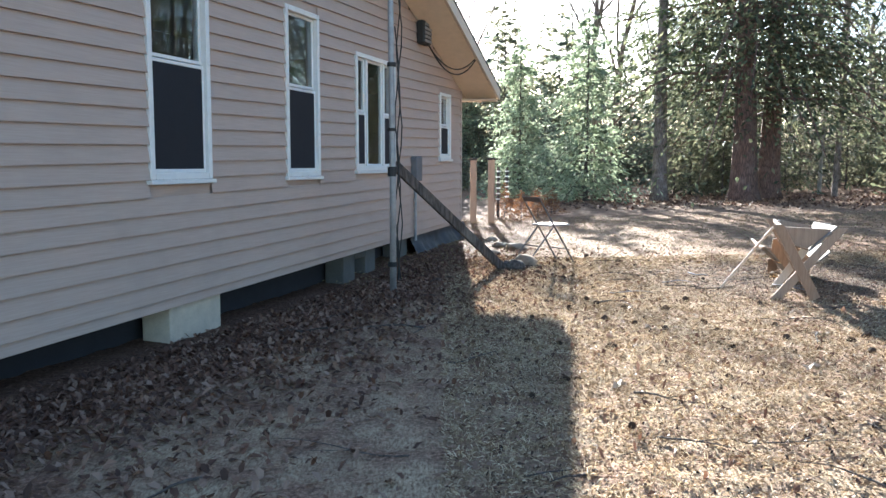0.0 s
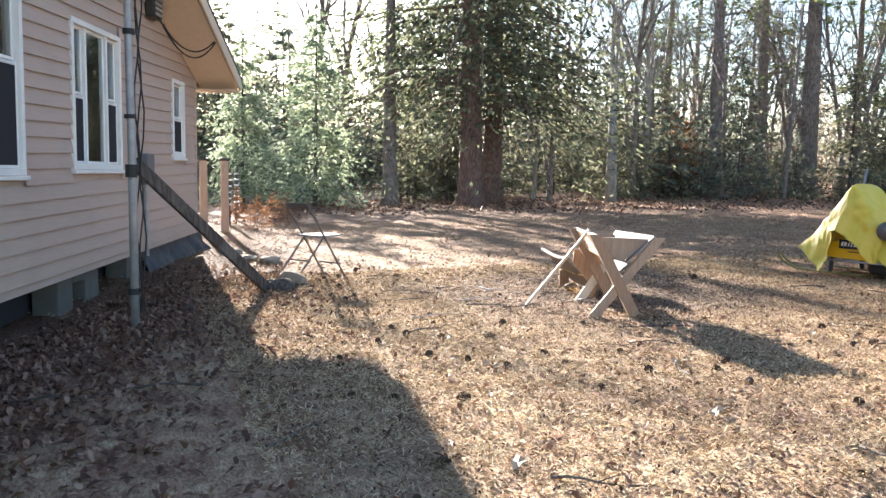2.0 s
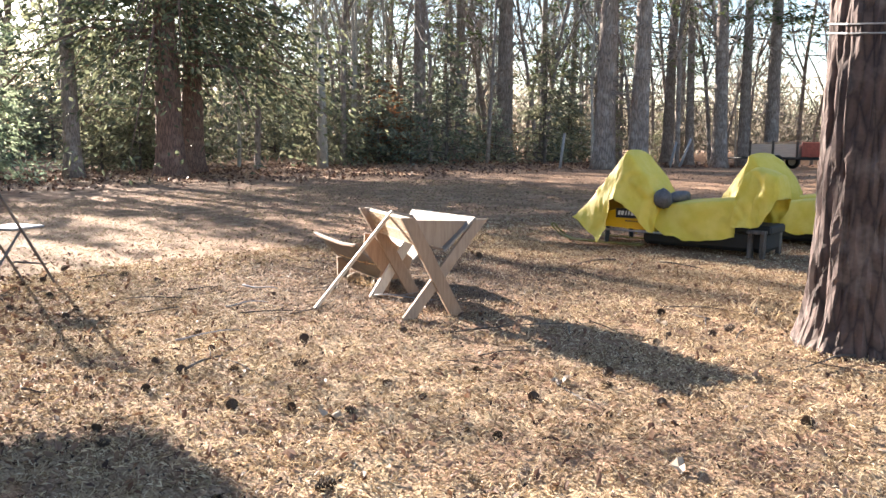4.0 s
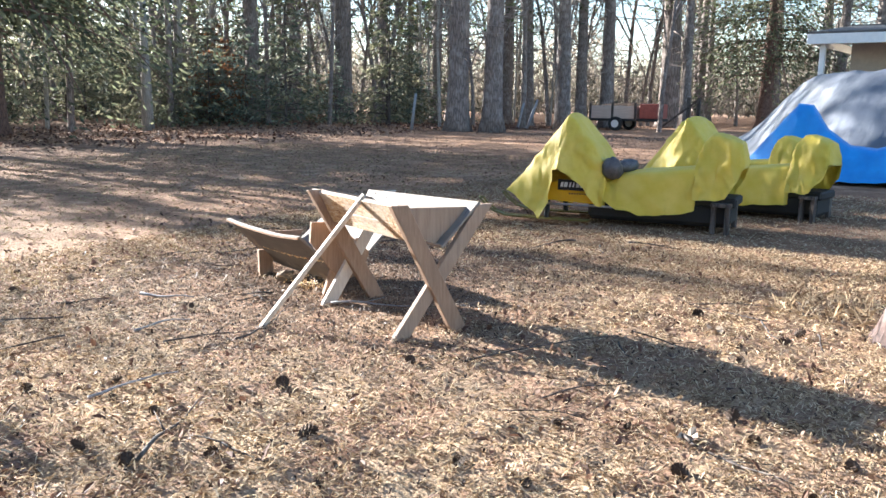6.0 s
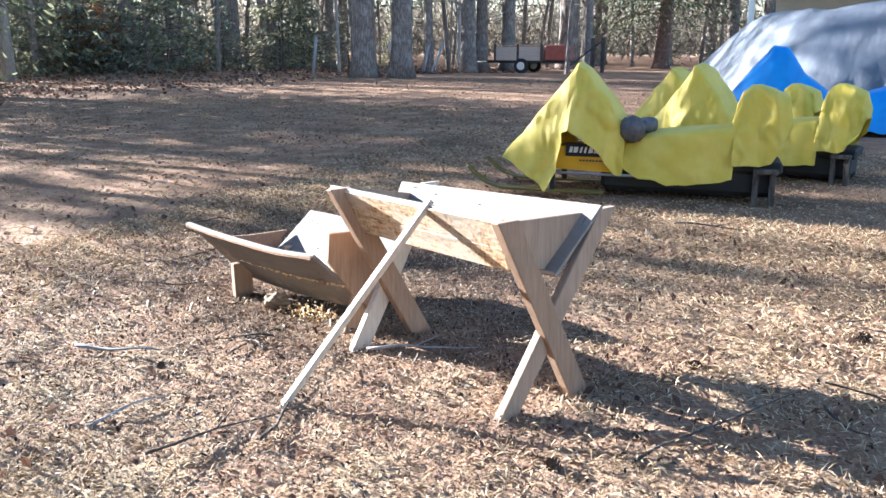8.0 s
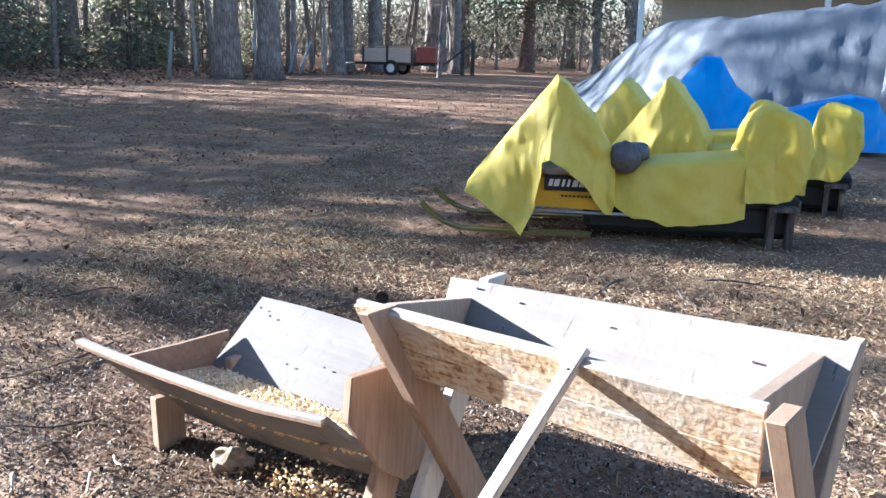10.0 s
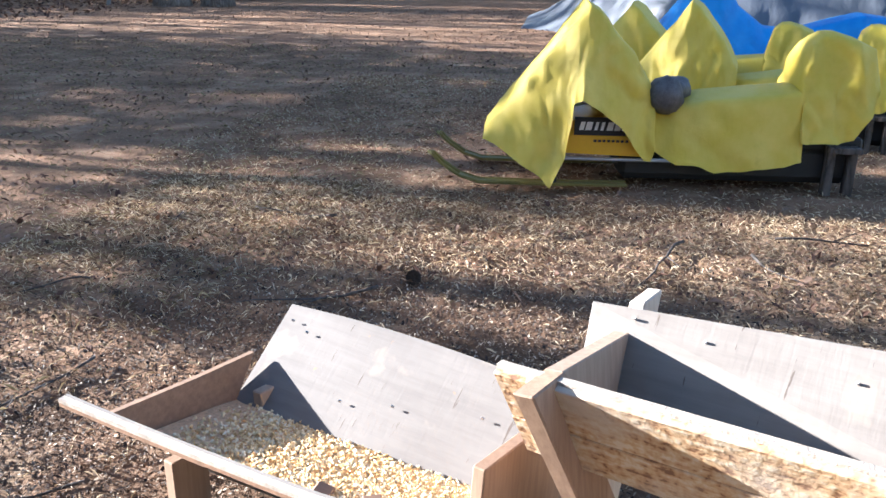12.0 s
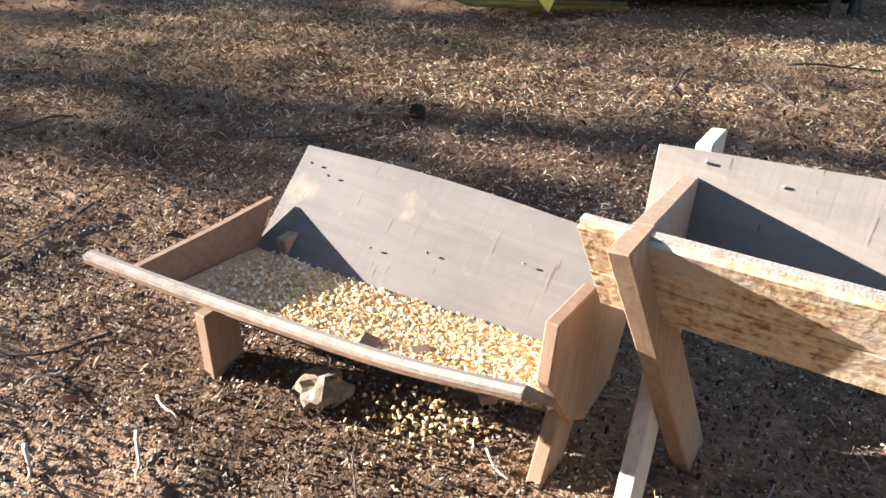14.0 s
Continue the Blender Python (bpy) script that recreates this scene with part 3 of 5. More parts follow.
def build_rack():
    r = empty("feed_rack", RACK, "homemade wooden V-shaped feed rack on crossed legs", "feeder")
    # corners of the V: near edge, far edge, bottom lines
    nl, nr = Vector((-0.275, 0.765, 0.795)), Vector((-0.235, -0.38, 0.8))
    fl, fr = Vector((0.185, 0.785, 0.775)), Vector((0.33, -0.43, 0.805))
    bl, br = Vector((0.05, 0.76, 0.53)), Vector((0.06, -0.41, 0.53))
    cl, cr = Vector((-0.17, 0.74, 0.585)), Vector((-0.15, -0.36, 0.585))

    def board(lo0, lo1, hi1, hi0, thick):
        bm = bmesh.new()
        prism(bm, [lo0, lo1, hi1, hi0], thick)
        bmesh.ops.bevel(bm, geom=list(bm.edges), offset=0.002, segments=1, affect='EDGES')
        return bm
    part("near_board", board(cr.lerp(nr, 0.47), cl.lerp(nl, 0.47), nl, nr, 0.018), M_OSB, r, "strand board with torn surface")
    part("near_board", board(cr, cl, cl.lerp(nl, 0.465), cr.lerp(nr, 0.465), 0.02), M_OSB, r, "strand board with torn surface")
    off = Vector((0.007, 0, 0.002))
    part("near_edge", beam(bmesh.new(), nr + off, nl + off, 0.021, 0.01, (1, 0, 0), 0.001), M_EDGE, r, "bleached cut board edge")
    part("far_board", board(br, bl, fl, fr, -0.018), M_PLYW, r, "pale weathered plywood sheet")
    part("floor_board", board(cr, cl, bl, br, 0.016), M_BOARD, r)
    part("leg", leg_plank((0.15, 0.575, -0.02), (-0.3, 0.66, 0.806), 0.125, 0.045), M_LEG, r)
    part("leg", leg_plank((-0.235, 0.615, -0.02), (0.315, 0.705, 0.77), 0.11, 0.04), M_PALE, r)
    part("leg", leg_plank((0.165, -0.475, -0.02), (-0.255, -0.42, 0.81), 0.12, 0.045), M_LEG, r)
    part("leg", leg_plank((-0.265, -0.45, -0.02), (0.39, -0.4, 0.785), 0.115, 0.042), M_LUMBER, r)
    # end panels inside the V
    for near, far, low_n, low_f in (((-0.245, 0.64, 0.808), (0.165, 0.68, 0.728), (-0.15, 0.63, 0.595), (0.045, 0.66, 0.545)),
                                    ((-0.2, -0.345, 0.78), (0.305, -0.36, 0.765), (-0.14, -0.345, 0.595), (0.055, -0.355, 0.545))):
        e = bmesh.new()
        prism(e, [low_n, low_f, far, near], 0.038)
        bmesh.ops.bevel(e, geom=list(e.edges), offset=0.003, segments=1, affect='EDGES')
        part("end_panel", e, M_LUMBER, r)
    b, a = 0.77, -0.42
    for u, k in ((0.2, 0.75), (0.5, 0.82), (-0.2, 0.7), (0.68, 0.72), (0.66, 0.9)):
        g = (b - u) / (b - a)
        p = bl.lerp(br, g).lerp(fl.lerp(fr, g), k)
        bm = bmesh.new()
        tube(bm, [p, p + Vector((-0.012, 0.004, 0.012))], 0.0035, 6)
        part("screw", bm, M_METAL, r)
    # pale stick that props the near edge
    bm = beam(bmesh.new(), (-0.86, 0.29, -0.03), (-0.232, 0.055, 0.825), 0.036, 0.028, (0, 1, 0), 0.004)
    st = link_mesh("prop_stick", bm, M_PALE)
    st.matrix_world = RACK
    tagged(st, "pale square stick leaning on the feed rack", "stick")
    part("nail", tube(bmesh.new(), [(-0.252, 0.068, 0.775), (-0.285, 0.07, 0.782)], 0.004, 6), M_METAL, st, "bent rusty nail")
    # grain in the V
    grains("feed_corn", RACK, 2200, lambda q, w: (-0.03 + (w - 0.5) * 0.16, -0.34 + 0.92 * q, 0.568 - (w - 0.5) * 0.04), 0.01, "thin layer of cracked corn in the feed rack")


def grains(name, m, n, place, jitter, label):
    rng = np.random.default_rng(len(name) + n)
    verts, faces = [], []
    for i in range(n):
        q, w = rng.random(2)
        c = np.array(place(q, w)) + rng.normal(0, jitter, 3) * (1, 1, 0.45)
        s = 0.0042 + 0.005 * rng.random()
        R = np.linalg.qr(rng.normal(size=(3, 3)))[0] * s
        k = len(verts)
        verts += [tuple(c + R @ np.array(p)) for p in ((1.3, 0, 0), (-0.6, 0.9, 0.2), (-0.6, -0.9, 0.2), (0, 0, 0.9), (0, 0.1, -0.8))]
        faces += [(k, k + 1, k + 3), (k + 1, k + 2, k + 3), (k + 2, k, k + 3), (k + 1, k, k + 4), (k + 2, k + 1, k + 4), (k, k + 2, k + 4)]
    me = bpy.data.meshes.new(name)
    me.from_pydata(verts, [], faces)
    me.materials.append(M_GRAIN)
    ob = new(name, me)
    ob.matrix_world = m
    return tagged(ob, label, "corn", kind="stuff")


def grain_mat():
    n = Nodes("corn_grain")
    c = n.ramp(n.island(), [(0.0, (0.5, 0.28, 0.12)), (0.3, (0.72, 0.49, 0.23)), (0.7, (0.82, 0.65, 0.39)), (1.0, (0.86, 0.75, 0.57))])
    return n.set(Base_Color=c, Roughness=0.5)


M_GRAIN = grain_mat()


def curve_at(pts, k):
    """Smooth place along a few points (Catmull-Rom)."""
    n = len(pts) - 1
    i = min(n - 1, int(k * n))
    f = k * n - i
    p = [Vector(pts[max(0, min(n, i + j))]) for j in (-1, 0, 1, 2)]
    return 0.5 * (2 * p[1] + (p[2] - p[0]) * f + (2 * p[0] - 5 * p[1] + 4 * p[2] - p[3]) * f * f + (3 * p[1] - p[0] - 3 * p[2] + p[3]) * f ** 3)


def sheet(bm, top, low, thick, n=14, m=4):
    """A bent board between two curves, with thickness."""
    grid = [[curve_at(low, i / n).lerp(curve_at(top, i / n), j / m) for j in range(m + 1)] for i in range(n + 1)]
    nor = (grid[n // 2][m] - grid[n // 2][0]).cross(grid[n][0] - grid[0][0]).normalized() * thick
    A = [[bm.verts.new(p) for p in row] for row in grid]
    B = [[bm.verts.new(p + nor) for p in row] for row in grid]
    for i in range(n):
        for j in range(m):
            bm.faces.new((A[i][j], A[i + 1][j], A[i + 1][j + 1], A[i][j + 1]))
            bm.faces.new((B[i][j], B[i][j + 1], B[i + 1][j + 1], B[i + 1][j]))
    for i in range(n):
        for j in (0, m):
            bm.faces.new((A[i][j], A[i + 1][j], B[i + 1][j], B[i][j]))
    for j in range(m):
        for i in (0, n):
            bm.faces.new((A[i][j], A[i][j + 1], B[i][j + 1], B[i][j]))
    bmesh.ops.recalc_face_normals(bm, faces=bm.faces)
    return bm


def build_tray():
    t = empty("feed_tray", RACK, "low homemade plywood feed tray with a bowed front edge", "feeder")
    back_top = [(0.36, 1.97, 0.42), (0.375, 1.64, 0.428), (0.385, 1.3, 0.42), (0.385, 0.93, 0.40)]
    back_low = [(0.0, 1.95, 0.13), (0.01, 1.6, 0.125), (0.03, 1.3, 0.125), (0.075, 0.88, 0.13)]
    front_top = [(-0.51, 1.92, 0.452), (-0.475, 1.65, 0.435), (-0.445, 1.35, 0.43), (-0.415, 1.08, 0.43), (-0.37, 0.805, 0.445)]
    front_low = [(-0.16, 1.93, 0.09), (-0.12, 1.65, 0.075), (-0.075, 1.35, 0.07), (-0.025, 1.1, 0.07), (0.02, 0.83, 0.08)]
    part("back_board", sheet(bmesh.new(), back_top, back_low, 0.016), M_PLY, t, "pale weathered plywood sheet")
    part("floor_board", sheet(bmesh.new(), back_low, front_low, 0.012), M_PLY, t)
    part("front_board", sheet(bmesh.new(), front_top, front_low, 0.018), M_PLY, t, "bowed plywood with layered edge")
    bm = bmesh.new()
    edge = [curve_at(front_top, i / 16) + Vector((-0.004, 0, 0.004)) for i in range(17)]
    for p, q in zip(edge, edge[1:]):
        beam(bm, p, q, 0.02, 0.011, (1, 0, 0), 0)
    part("front_edge", bm, M_EDGE, t, "pale layered plywood edge")
    bm = bmesh.new()
    for i, (p, q) in enumerate(zip(edge, edge[1:])):
        d = Vector((-0.001, 0, -0.011 - 0.002 * noise.noise((i * 0.9, 3.0, 1.0))))
        beam(bm, p + d, q + d, 0.017, 0.011, (1, 0, 0), 0)
    part("edge_ply", bm, M_CORE, t, "brown inner plywood layer")
    bm = bmesh.new()
    prism(bm, [(0.02, 1.94, 0.12), (0.17, 1.96, 0.315), (-0.08, 1.955, 0.32), (-0.40, 1.935, 0.345), (-0.17, 1.94, 0.12)], 0.02)
    part("left_end_board", bm, M_BOARD, t)
    # broad stake at the end by the rack, board above and leg below
    bm = bmesh.new()
    prism(bm, [(-0.285, 0.79, 0.41), (-0.12, 0.80, 0.19), (0.0, 0.81, 0.10), (0.15, 0.81, 0.13), (0.2, 0.80, 0.30), (-0.09, 0.785, 0.545), (-0.275, 0.785, 0.555)], 0.03)
    bmesh.ops.bevel(bm, geom=list(bm.edges), offset=0.003, segments=1, affect='EDGES')
    part("right_end_board", bm, M_LEG, t)
    part("leg", leg_plank((-0.105, 0.86, -0.03), (0.0, 0.842, 0.30), 0.13, 0.04), M_LEG, t)
    part("leg", leg_plank((-0.235, 1.81, -0.03), (-0.24, 1.81, 0.2), 0.12, 0.042), M_LEG, t)
    part("leg", leg_plank((0.14, 1.84, -0.03), (0.14, 1.86, 0.24), 0.12, 0.042), M_LUMBER, t)
    for u, k in ((1.78, 0.8), (1.55, 0.42), (1.35, 0.5), (1.1, 0.62), (0.98, 0.2), (1.86, 0.86)):
        p = curve_at(back_low, (1.95 - u) / 1.05).lerp(curve_at(back_top, (1.95 - u) / 1.05), k)
        bm = bmesh.new()
        q = p + Vector((-0.008, 0, 0.012))
        tube(bm, [q, q + Vector((-0.004, 0.008, 0.004))], 0.0038, 6)
        part("screw", bm, M_METAL, t)
    # bed of corn: dense grains over a solid heap
    bm = bmesh.new()
    n = 18
    rows = []
    for i in range(n + 1):
        k = i / n
        f0, b0 = curve_at(front_low, k).lerp(curve_at(front_top, k), 0.42 + 0.06 * k), curve_at(back_low, k).lerp(curve_at(back_top, k), 0.20 - 0.03 * k)
        rows.append([bm.verts.new(f0.lerp(b0, j / 8) + Vector((0.0, 0.0, 0.012 * noise.noise((k * 9, j, 2.0))))) for j in range(9)])
    for r0, r1 in zip(rows, rows[1:]):
        for j in range(8):
            bm.faces.new((r0[j], r1[j], r1[j + 1], r0[j + 1]))
    heap = link_mesh("corn_bed", bm, M_CORN, smooth=True)
    heap.matrix_world = RACK
    tagged(heap, "heap of yellow cracked corn filling the feed tray", "corn")

    def place(q, w):
        k = 0.03 + 0.95 * q ** 0.45
        f0, b0 = curve_at(front_low, k).lerp(curve_at(front_top, k), 0.42 + 0.06 * k), curve_at(back_low, k).lerp(curve_at(back_top, k), 0.20 - 0.03 * k)
        p = f0.lerp(b0, w)
        return (p.x, p.y, p.z + 0.006)
    grains("corn_grains", RACK, 15000, place, 0.007, "loose cracked corn grains in the feed tray")
    grains("spilled_corn", RACK, 240, lambda q, w: (-0.06 - 0.14 * w, 1.06 + 0.26 * q, 0.01), 0.05, "spilled cracked corn on the soil under the tray")
    for p, s in (((-0.2, 1.32, 0.235), 0.024), ((-0.14, 1.2, 0.225), 0.02), ((-0.2, 0.97, 0.25), 0.02)):
        bm = bmesh.new()
        box(bm, (-s * 1.3, -s, -s * 0.8), (s * 1.3, s, s * 0.8), 0.004)
        o = link_mesh("wood_chip", bm, M_BOARD)
        o.matrix_world = RACK @ Matrix.Translation(p) @ Matrix.Rotation(1.0 + p[1] * 9, 4, 'Z') @ Matrix.Rotation(0.3, 4, 'X')
        tagged(o, "small brown wood block lying in the corn", "wood block", "tray wood blocks")
    bm = bmesh.new()
    bmesh.ops.create_icosphere(bm, subdivisions=3, radius=0.065)
    for v in bm.verts:
        v.co = Vector((v.co.x * 1.2, v.co.y, v.co.z * 0.75)) * (0.9 + 0.7 * noise.noise(v.co * 22))
    o = link_mesh("rock", bm, M_STONE)
    o.matrix_world = RACK @ Matrix.Translation((-0.19, 1.47, 0.03))
    tagged(o, "tan angular stone on the soil under the tray", "rock")


M_STONE = plain("tan_stone", (0.3, 0.235, 0.17), 0.9, var=0.35, scale=18, bump=0.6)
build_rack()
build_tray()

# ---- covered snow machines ----


def loft(bm, sections, fold=0.02, seed=0.0, apex=(0.6, 1.2)):
    """A draped cover. sections: (y, z_top, half_top, half_low, z_low), from tail to nose;
    pleats hang from the apex (y, z)."""
    n = 30
    S = []
    for k in range((len(sections) - 1) * 8 + 1):
        i, f = divmod(k, 8)
        f /= 8
        a = sections[i]
        b = sections[min(i + 1, len(sections) - 1)]
        S.append([p + (q - p) * f for p, q in zip(a, b)])
    rows = []
    for y, zt, ht, hl, zl in S:
        row = []
        for j in range(-n, n + 1):
            k = abs(j) / n
            if k < 0.35:
                x, z = ht * k / 0.35, zt - 0.03 * (k / 0.35) ** 2
            else:
                g = (k - 0.35) / 0.65
                x, z = ht + (hl - ht) * g ** 0.8, zt - 0.03 + (zl - zt + 0.03) * g
            x = math.copysign(x, j) if j else 0.0
            ang = math.atan2(y - apex[0], max(0.05, apex[1] + 0.12 - z))
            far = min(1.0, math.hypot(y - apex[0], apex[1] - z) / 0.5)
            pleat = abs(((ang * 2.3 + seed + 0.5 * noise.noise((y * 2.1, z * 2.1, seed))) % 2.0) - 1.0) - 0.5
            flat = abs(((y * 2.3 - z * 3.1 + seed * 1.7 + 0.9 * noise.noise((y * 1.3 + seed, z * 1.7, 4.0))) % 2.0) - 1.0) - 0.5
            crease = 0.3 - abs(noise.noise((x * 2.2 + seed, y * 3.4 + z * 1.5, z * 2.4 - y)))
            crimp = 0.3 - abs(noise.noise((x * 6.0 + seed, y * 8.0 - z * 3.0, z * 5.0)))
            d = fold * (2.0 * pleat * far * k + 0.8 * flat * k + 1.5 * crease + 0.8 * crimp)
            zz = z + (0.035 * noise.noise((y * 6, seed, j * 0.02)) if k > 0.95 else 0.0)
            row.append(bm.verts.new((x + math.copysign(d, x), y + 0.4 * d, zz)))
        rows.append(row)
    for r0, r1 in zip(rows, rows[1:]):
        for j in range(2 * n):
            bm.faces.new((r0[j], r1[j], r1[j + 1], r0[j + 1]))
    for row in (rows[0], rows[-1]):
        bm.faces.new(row)
    bmesh.ops.recalc_face_normals(bm, faces=bm.faces)
    return bm


HOOD = [(0.20, 0.66, 0.30, 0.38, 0.19), (0.25, 0.75, 0.31, 0.41, 0.22), (0.34, 0.90, 0.32, 0.44, 0.34), (0.47, 1.04, 0.31, 0.46, 0.47), (0.58, 1.17, 0.30, 0.47, 0.56),
        (0.655, 1.22, 0.28, 0.48, 0.61), (0.72, 1.13, 0.28, 0.485, 0.58), (0.765, 1.075, 0.27, 0.50, 0.24), (0.85, 0.965, 0.26, 0.52, 0.04), (1.0, 0.78, 0.26, 0.51, 0.12), (1.16, 0.58, 0.27, 0.47, 0.23), (1.31, 0.40, 0.28, 0.39, 0.33)]
SEAT = [(-0.78, 0.68, 0.27, 0.36, 0.2), (-0.5, 0.65, 0.28, 0.38, 0.17), (-0.2, 0.62, 0.28, 0.39, 0.13), (0.05, 0.58, 0.27, 0.38, 0.17), (0.24, 0.56, 0.18, 0.36, 0.3)]
BACK = [(-1.25, 0.80, 0.2, 0.27, 0.66), (-1.21, 0.95, 0.2, 0.31, 0.5), (-1.1, 1.0, 0.22, 0.34, 0.36), (-0.98, 1.035, 0.15, 0.35, 0.33), (-0.9, 1.03, 0.12, 0.36, 0.33), (-0.83, 0.97, 0.16, 0.36, 0.33), (-0.79, 0.84, 0.2, 0.37, 0.33), (-0.76, 0.70, 0.24, 0.38, 0.34)]


def build_sled(m, mat_main, label, seed, group, engine=False):
    s = empty("snowmobile", m, label, "snowmobile", group)
    hood = HOOD if engine else [(y, zt, ht, hl, min(zl, 0.24)) for y, zt, ht, hl, zl in HOOD]
    part("hood_cover", loft(bmesh.new(), hood, 0.05, seed), mat_main, s, smooth=True)
    part("seat_cover", loft(bmesh.new(), SEAT, 0.018, seed + 2, (0.3, 0.9)), mat_main, s, smooth=True)
    part("backrest_cover", loft(bmesh.new(), BACK, 0.045, seed + 5, (-0.93, 1.06)), mat_main, s, smooth=True)
    bm = bmesh.new()
    prism(bm, [(-0.37, 0.25, 0.22), (-0.37, 0.92, 0.24), (-0.36, 0.92, 0.42), (-0.36, 0.25, 0.54)], -0.7)
    part("belly_pan", bm, M_PANEL, s, "glossy deep yellow body panel")
    if engine:
        bm = bmesh.new()
        box(bm, (-0.385, 0.30, 0.36), (-0.373, 0.72, 0.48), 0.002)
        pl = part("name_plate", bm, M_RUBBER, s, "black plate with white marks")
        for y0, y1 in ((0.66, 0.69), (0.61, 0.65), (0.57, 0.59), (0.53, 0.55), (0.47, 0.51), (0.42, 0.46), (0.37, 0.41)):
            bm = bmesh.new()
            prism(bm, [(-0.388, y0, 0.395), (-0.388, y1, 0.395), (-0.388, y1 - 0.012, 0.45), (-0.388, y0 - 0.012, 0.45)], 0.002)
            part("white_mark", bm, M_WHITE, pl)
        bm = bmesh.new()
        for i in range(8):
            box(bm, (-0.379, 0.36 + i * 0.03, 0.315), (-0.374, 0.378 + i * 0.03, 0.33))
        part("lettering_bar", bm, M_RUBBER, s)
    bm = bmesh.new()
    tube(bm, [(-0.375, 0.0, 0.20), (-0.375, 0.95, 0.20), (-0.3, 1.12, 0.24)], 0.014, 8)
    part("side_rail", bm, M_METAL, s, "bright metal edge rail")
    bm = bmesh.new()
    box(bm, (-0.27, -1.15, 0.04), (0.27, 0.4, 0.3), 0.05)
    part("track", bm, M_RUBBER, s, "black rubber drive track")
    bm = bmesh.new()
    box(bm, (-0.27, -1.2, 0.26), (0.27, 0.1, 0.36), 0.02)
    part("tunnel", bm, M_RUBBER, s)
    for x in (-0.36, 0.36):
        bm = bmesh.new()
        pts = [(x, 0.35, 0.03), (x, 0.9, 0.025), (x, 1.35, 0.03), (x, 1.48, 0.07), (x, 1.60, 0.15), (x, 1.66, 0.21)]
        for w in (-0.05, 0.05):
            tube(bm, [(px + w * (1 if i < 4 else 0.9), py, pz) for i, (px, py, pz) in enumerate(pts)], 0.012, 6)
        for p, q in zip(pts, pts[1:4]):
            beam(bm, p, q, 0.1, 0.008, (1, 0, 0), 0)
        tube(bm, [(x - 0.045, 1.66, 0.21), (x, 1.69, 0.22), (x + 0.045, 1.66, 0.21)], 0.012, 6)
        part("ski", bm, M_SKI, s, "thin yellow-edged metal ski with looped tip")
        bm = bmesh.new()
        tube(bm, [(x, 0.85, 0.03), (x * 0.85, 0.85, 0.35)], 0.03, 8)
        part("ski_leg", bm, M_RUBBER, s)
    if engine:
        build_muffler(s)
    for y in (-1.12, -0.98):
        for x in (-0.3, 0.3):
            part("stand_leg", beam(bmesh.new(), (x, y, -0.02), (x, y, 0.27), 0.09, 0.05, (1, 0, 0), 0.004), M_BARKD, s)
    bm = bmesh.new()
    box(bm, (-0.38, -1.16, 0.27), (0.38, -0.95, 0.31), 0.006)
    part("stand_bar", bm, M_BARKD, s)
    return s


def build_muffler(s):
    bm = bmesh.new()
    bmesh.ops.create_uvsphere(bm, u_segments=16, v_segments=10, radius=0.125, matrix=Matrix.Translation((-0.29, 0.13, 0.62)) @ Matrix.Diagonal((0.8, 1.0, 1.0, 1)))
    for v in bm.verts:
        v.co += v.normal * 0.02 * noise.noise(v.co * 20)
    part("muffler", bm, M_MUFF, s, "round dark grey engine part", smooth=True)
    bm = bmesh.new()
    bmesh.ops.create_uvsphere(bm, u_segments=16, v_segments=10, radius=0.11, matrix=Matrix.Translation((0.0, 0.03, 0.63)) @ Matrix.Diagonal((2.2, 1.0, 0.85, 1)))
    for v in bm.verts:
        v.co += v.normal * 0.035 * noise.noise(v.co * 9)
    part("grip_cover", bm, M_MUFF, s, "crumpled dark grey cloth", smooth=True)


M_PANEL = plain("yellow_body_paint", (0.75, 0.42, 0.02), 0.25, var=0.05, bump=0.02)
M_SKI = plain("faded_yellow_steel", (0.2, 0.17, 0.05), 0.5, 0.3, var=0.3)
M_MUFF = plain("sooty_metal", (0.1, 0.095, 0.1), 0.6, 0.3, var=0.5, scale=20)


def place(x, y, turn):
    return Matrix.Translation((x, y, ground_z(x, y) + 0.015)) @ Matrix.Rotation(radians(turn), 4, 'Z')


build_sled(place(8.72, 10.02, 11), M_YELLOW, "vintage snowmobile under a bright yellow cloth cover", 0.0, "parked snowmobiles", True)
build_sled(place(10.43, 9.345, -4) @ Matrix.Diagonal((0.95, 0.9, 0.96, 1)), M_YELLOW, "snowmobile wholly wrapped in a yellow cloth cover", 7.3, "parked snowmobiles")
build_sled(place(11.6, 9.9, -7) @ Matrix.Diagonal((0.9, 0.9, 0.87, 1)), M_YELLOW, "snowmobile under a yellow cover behind two others", 13.1, "parked snowmobiles")

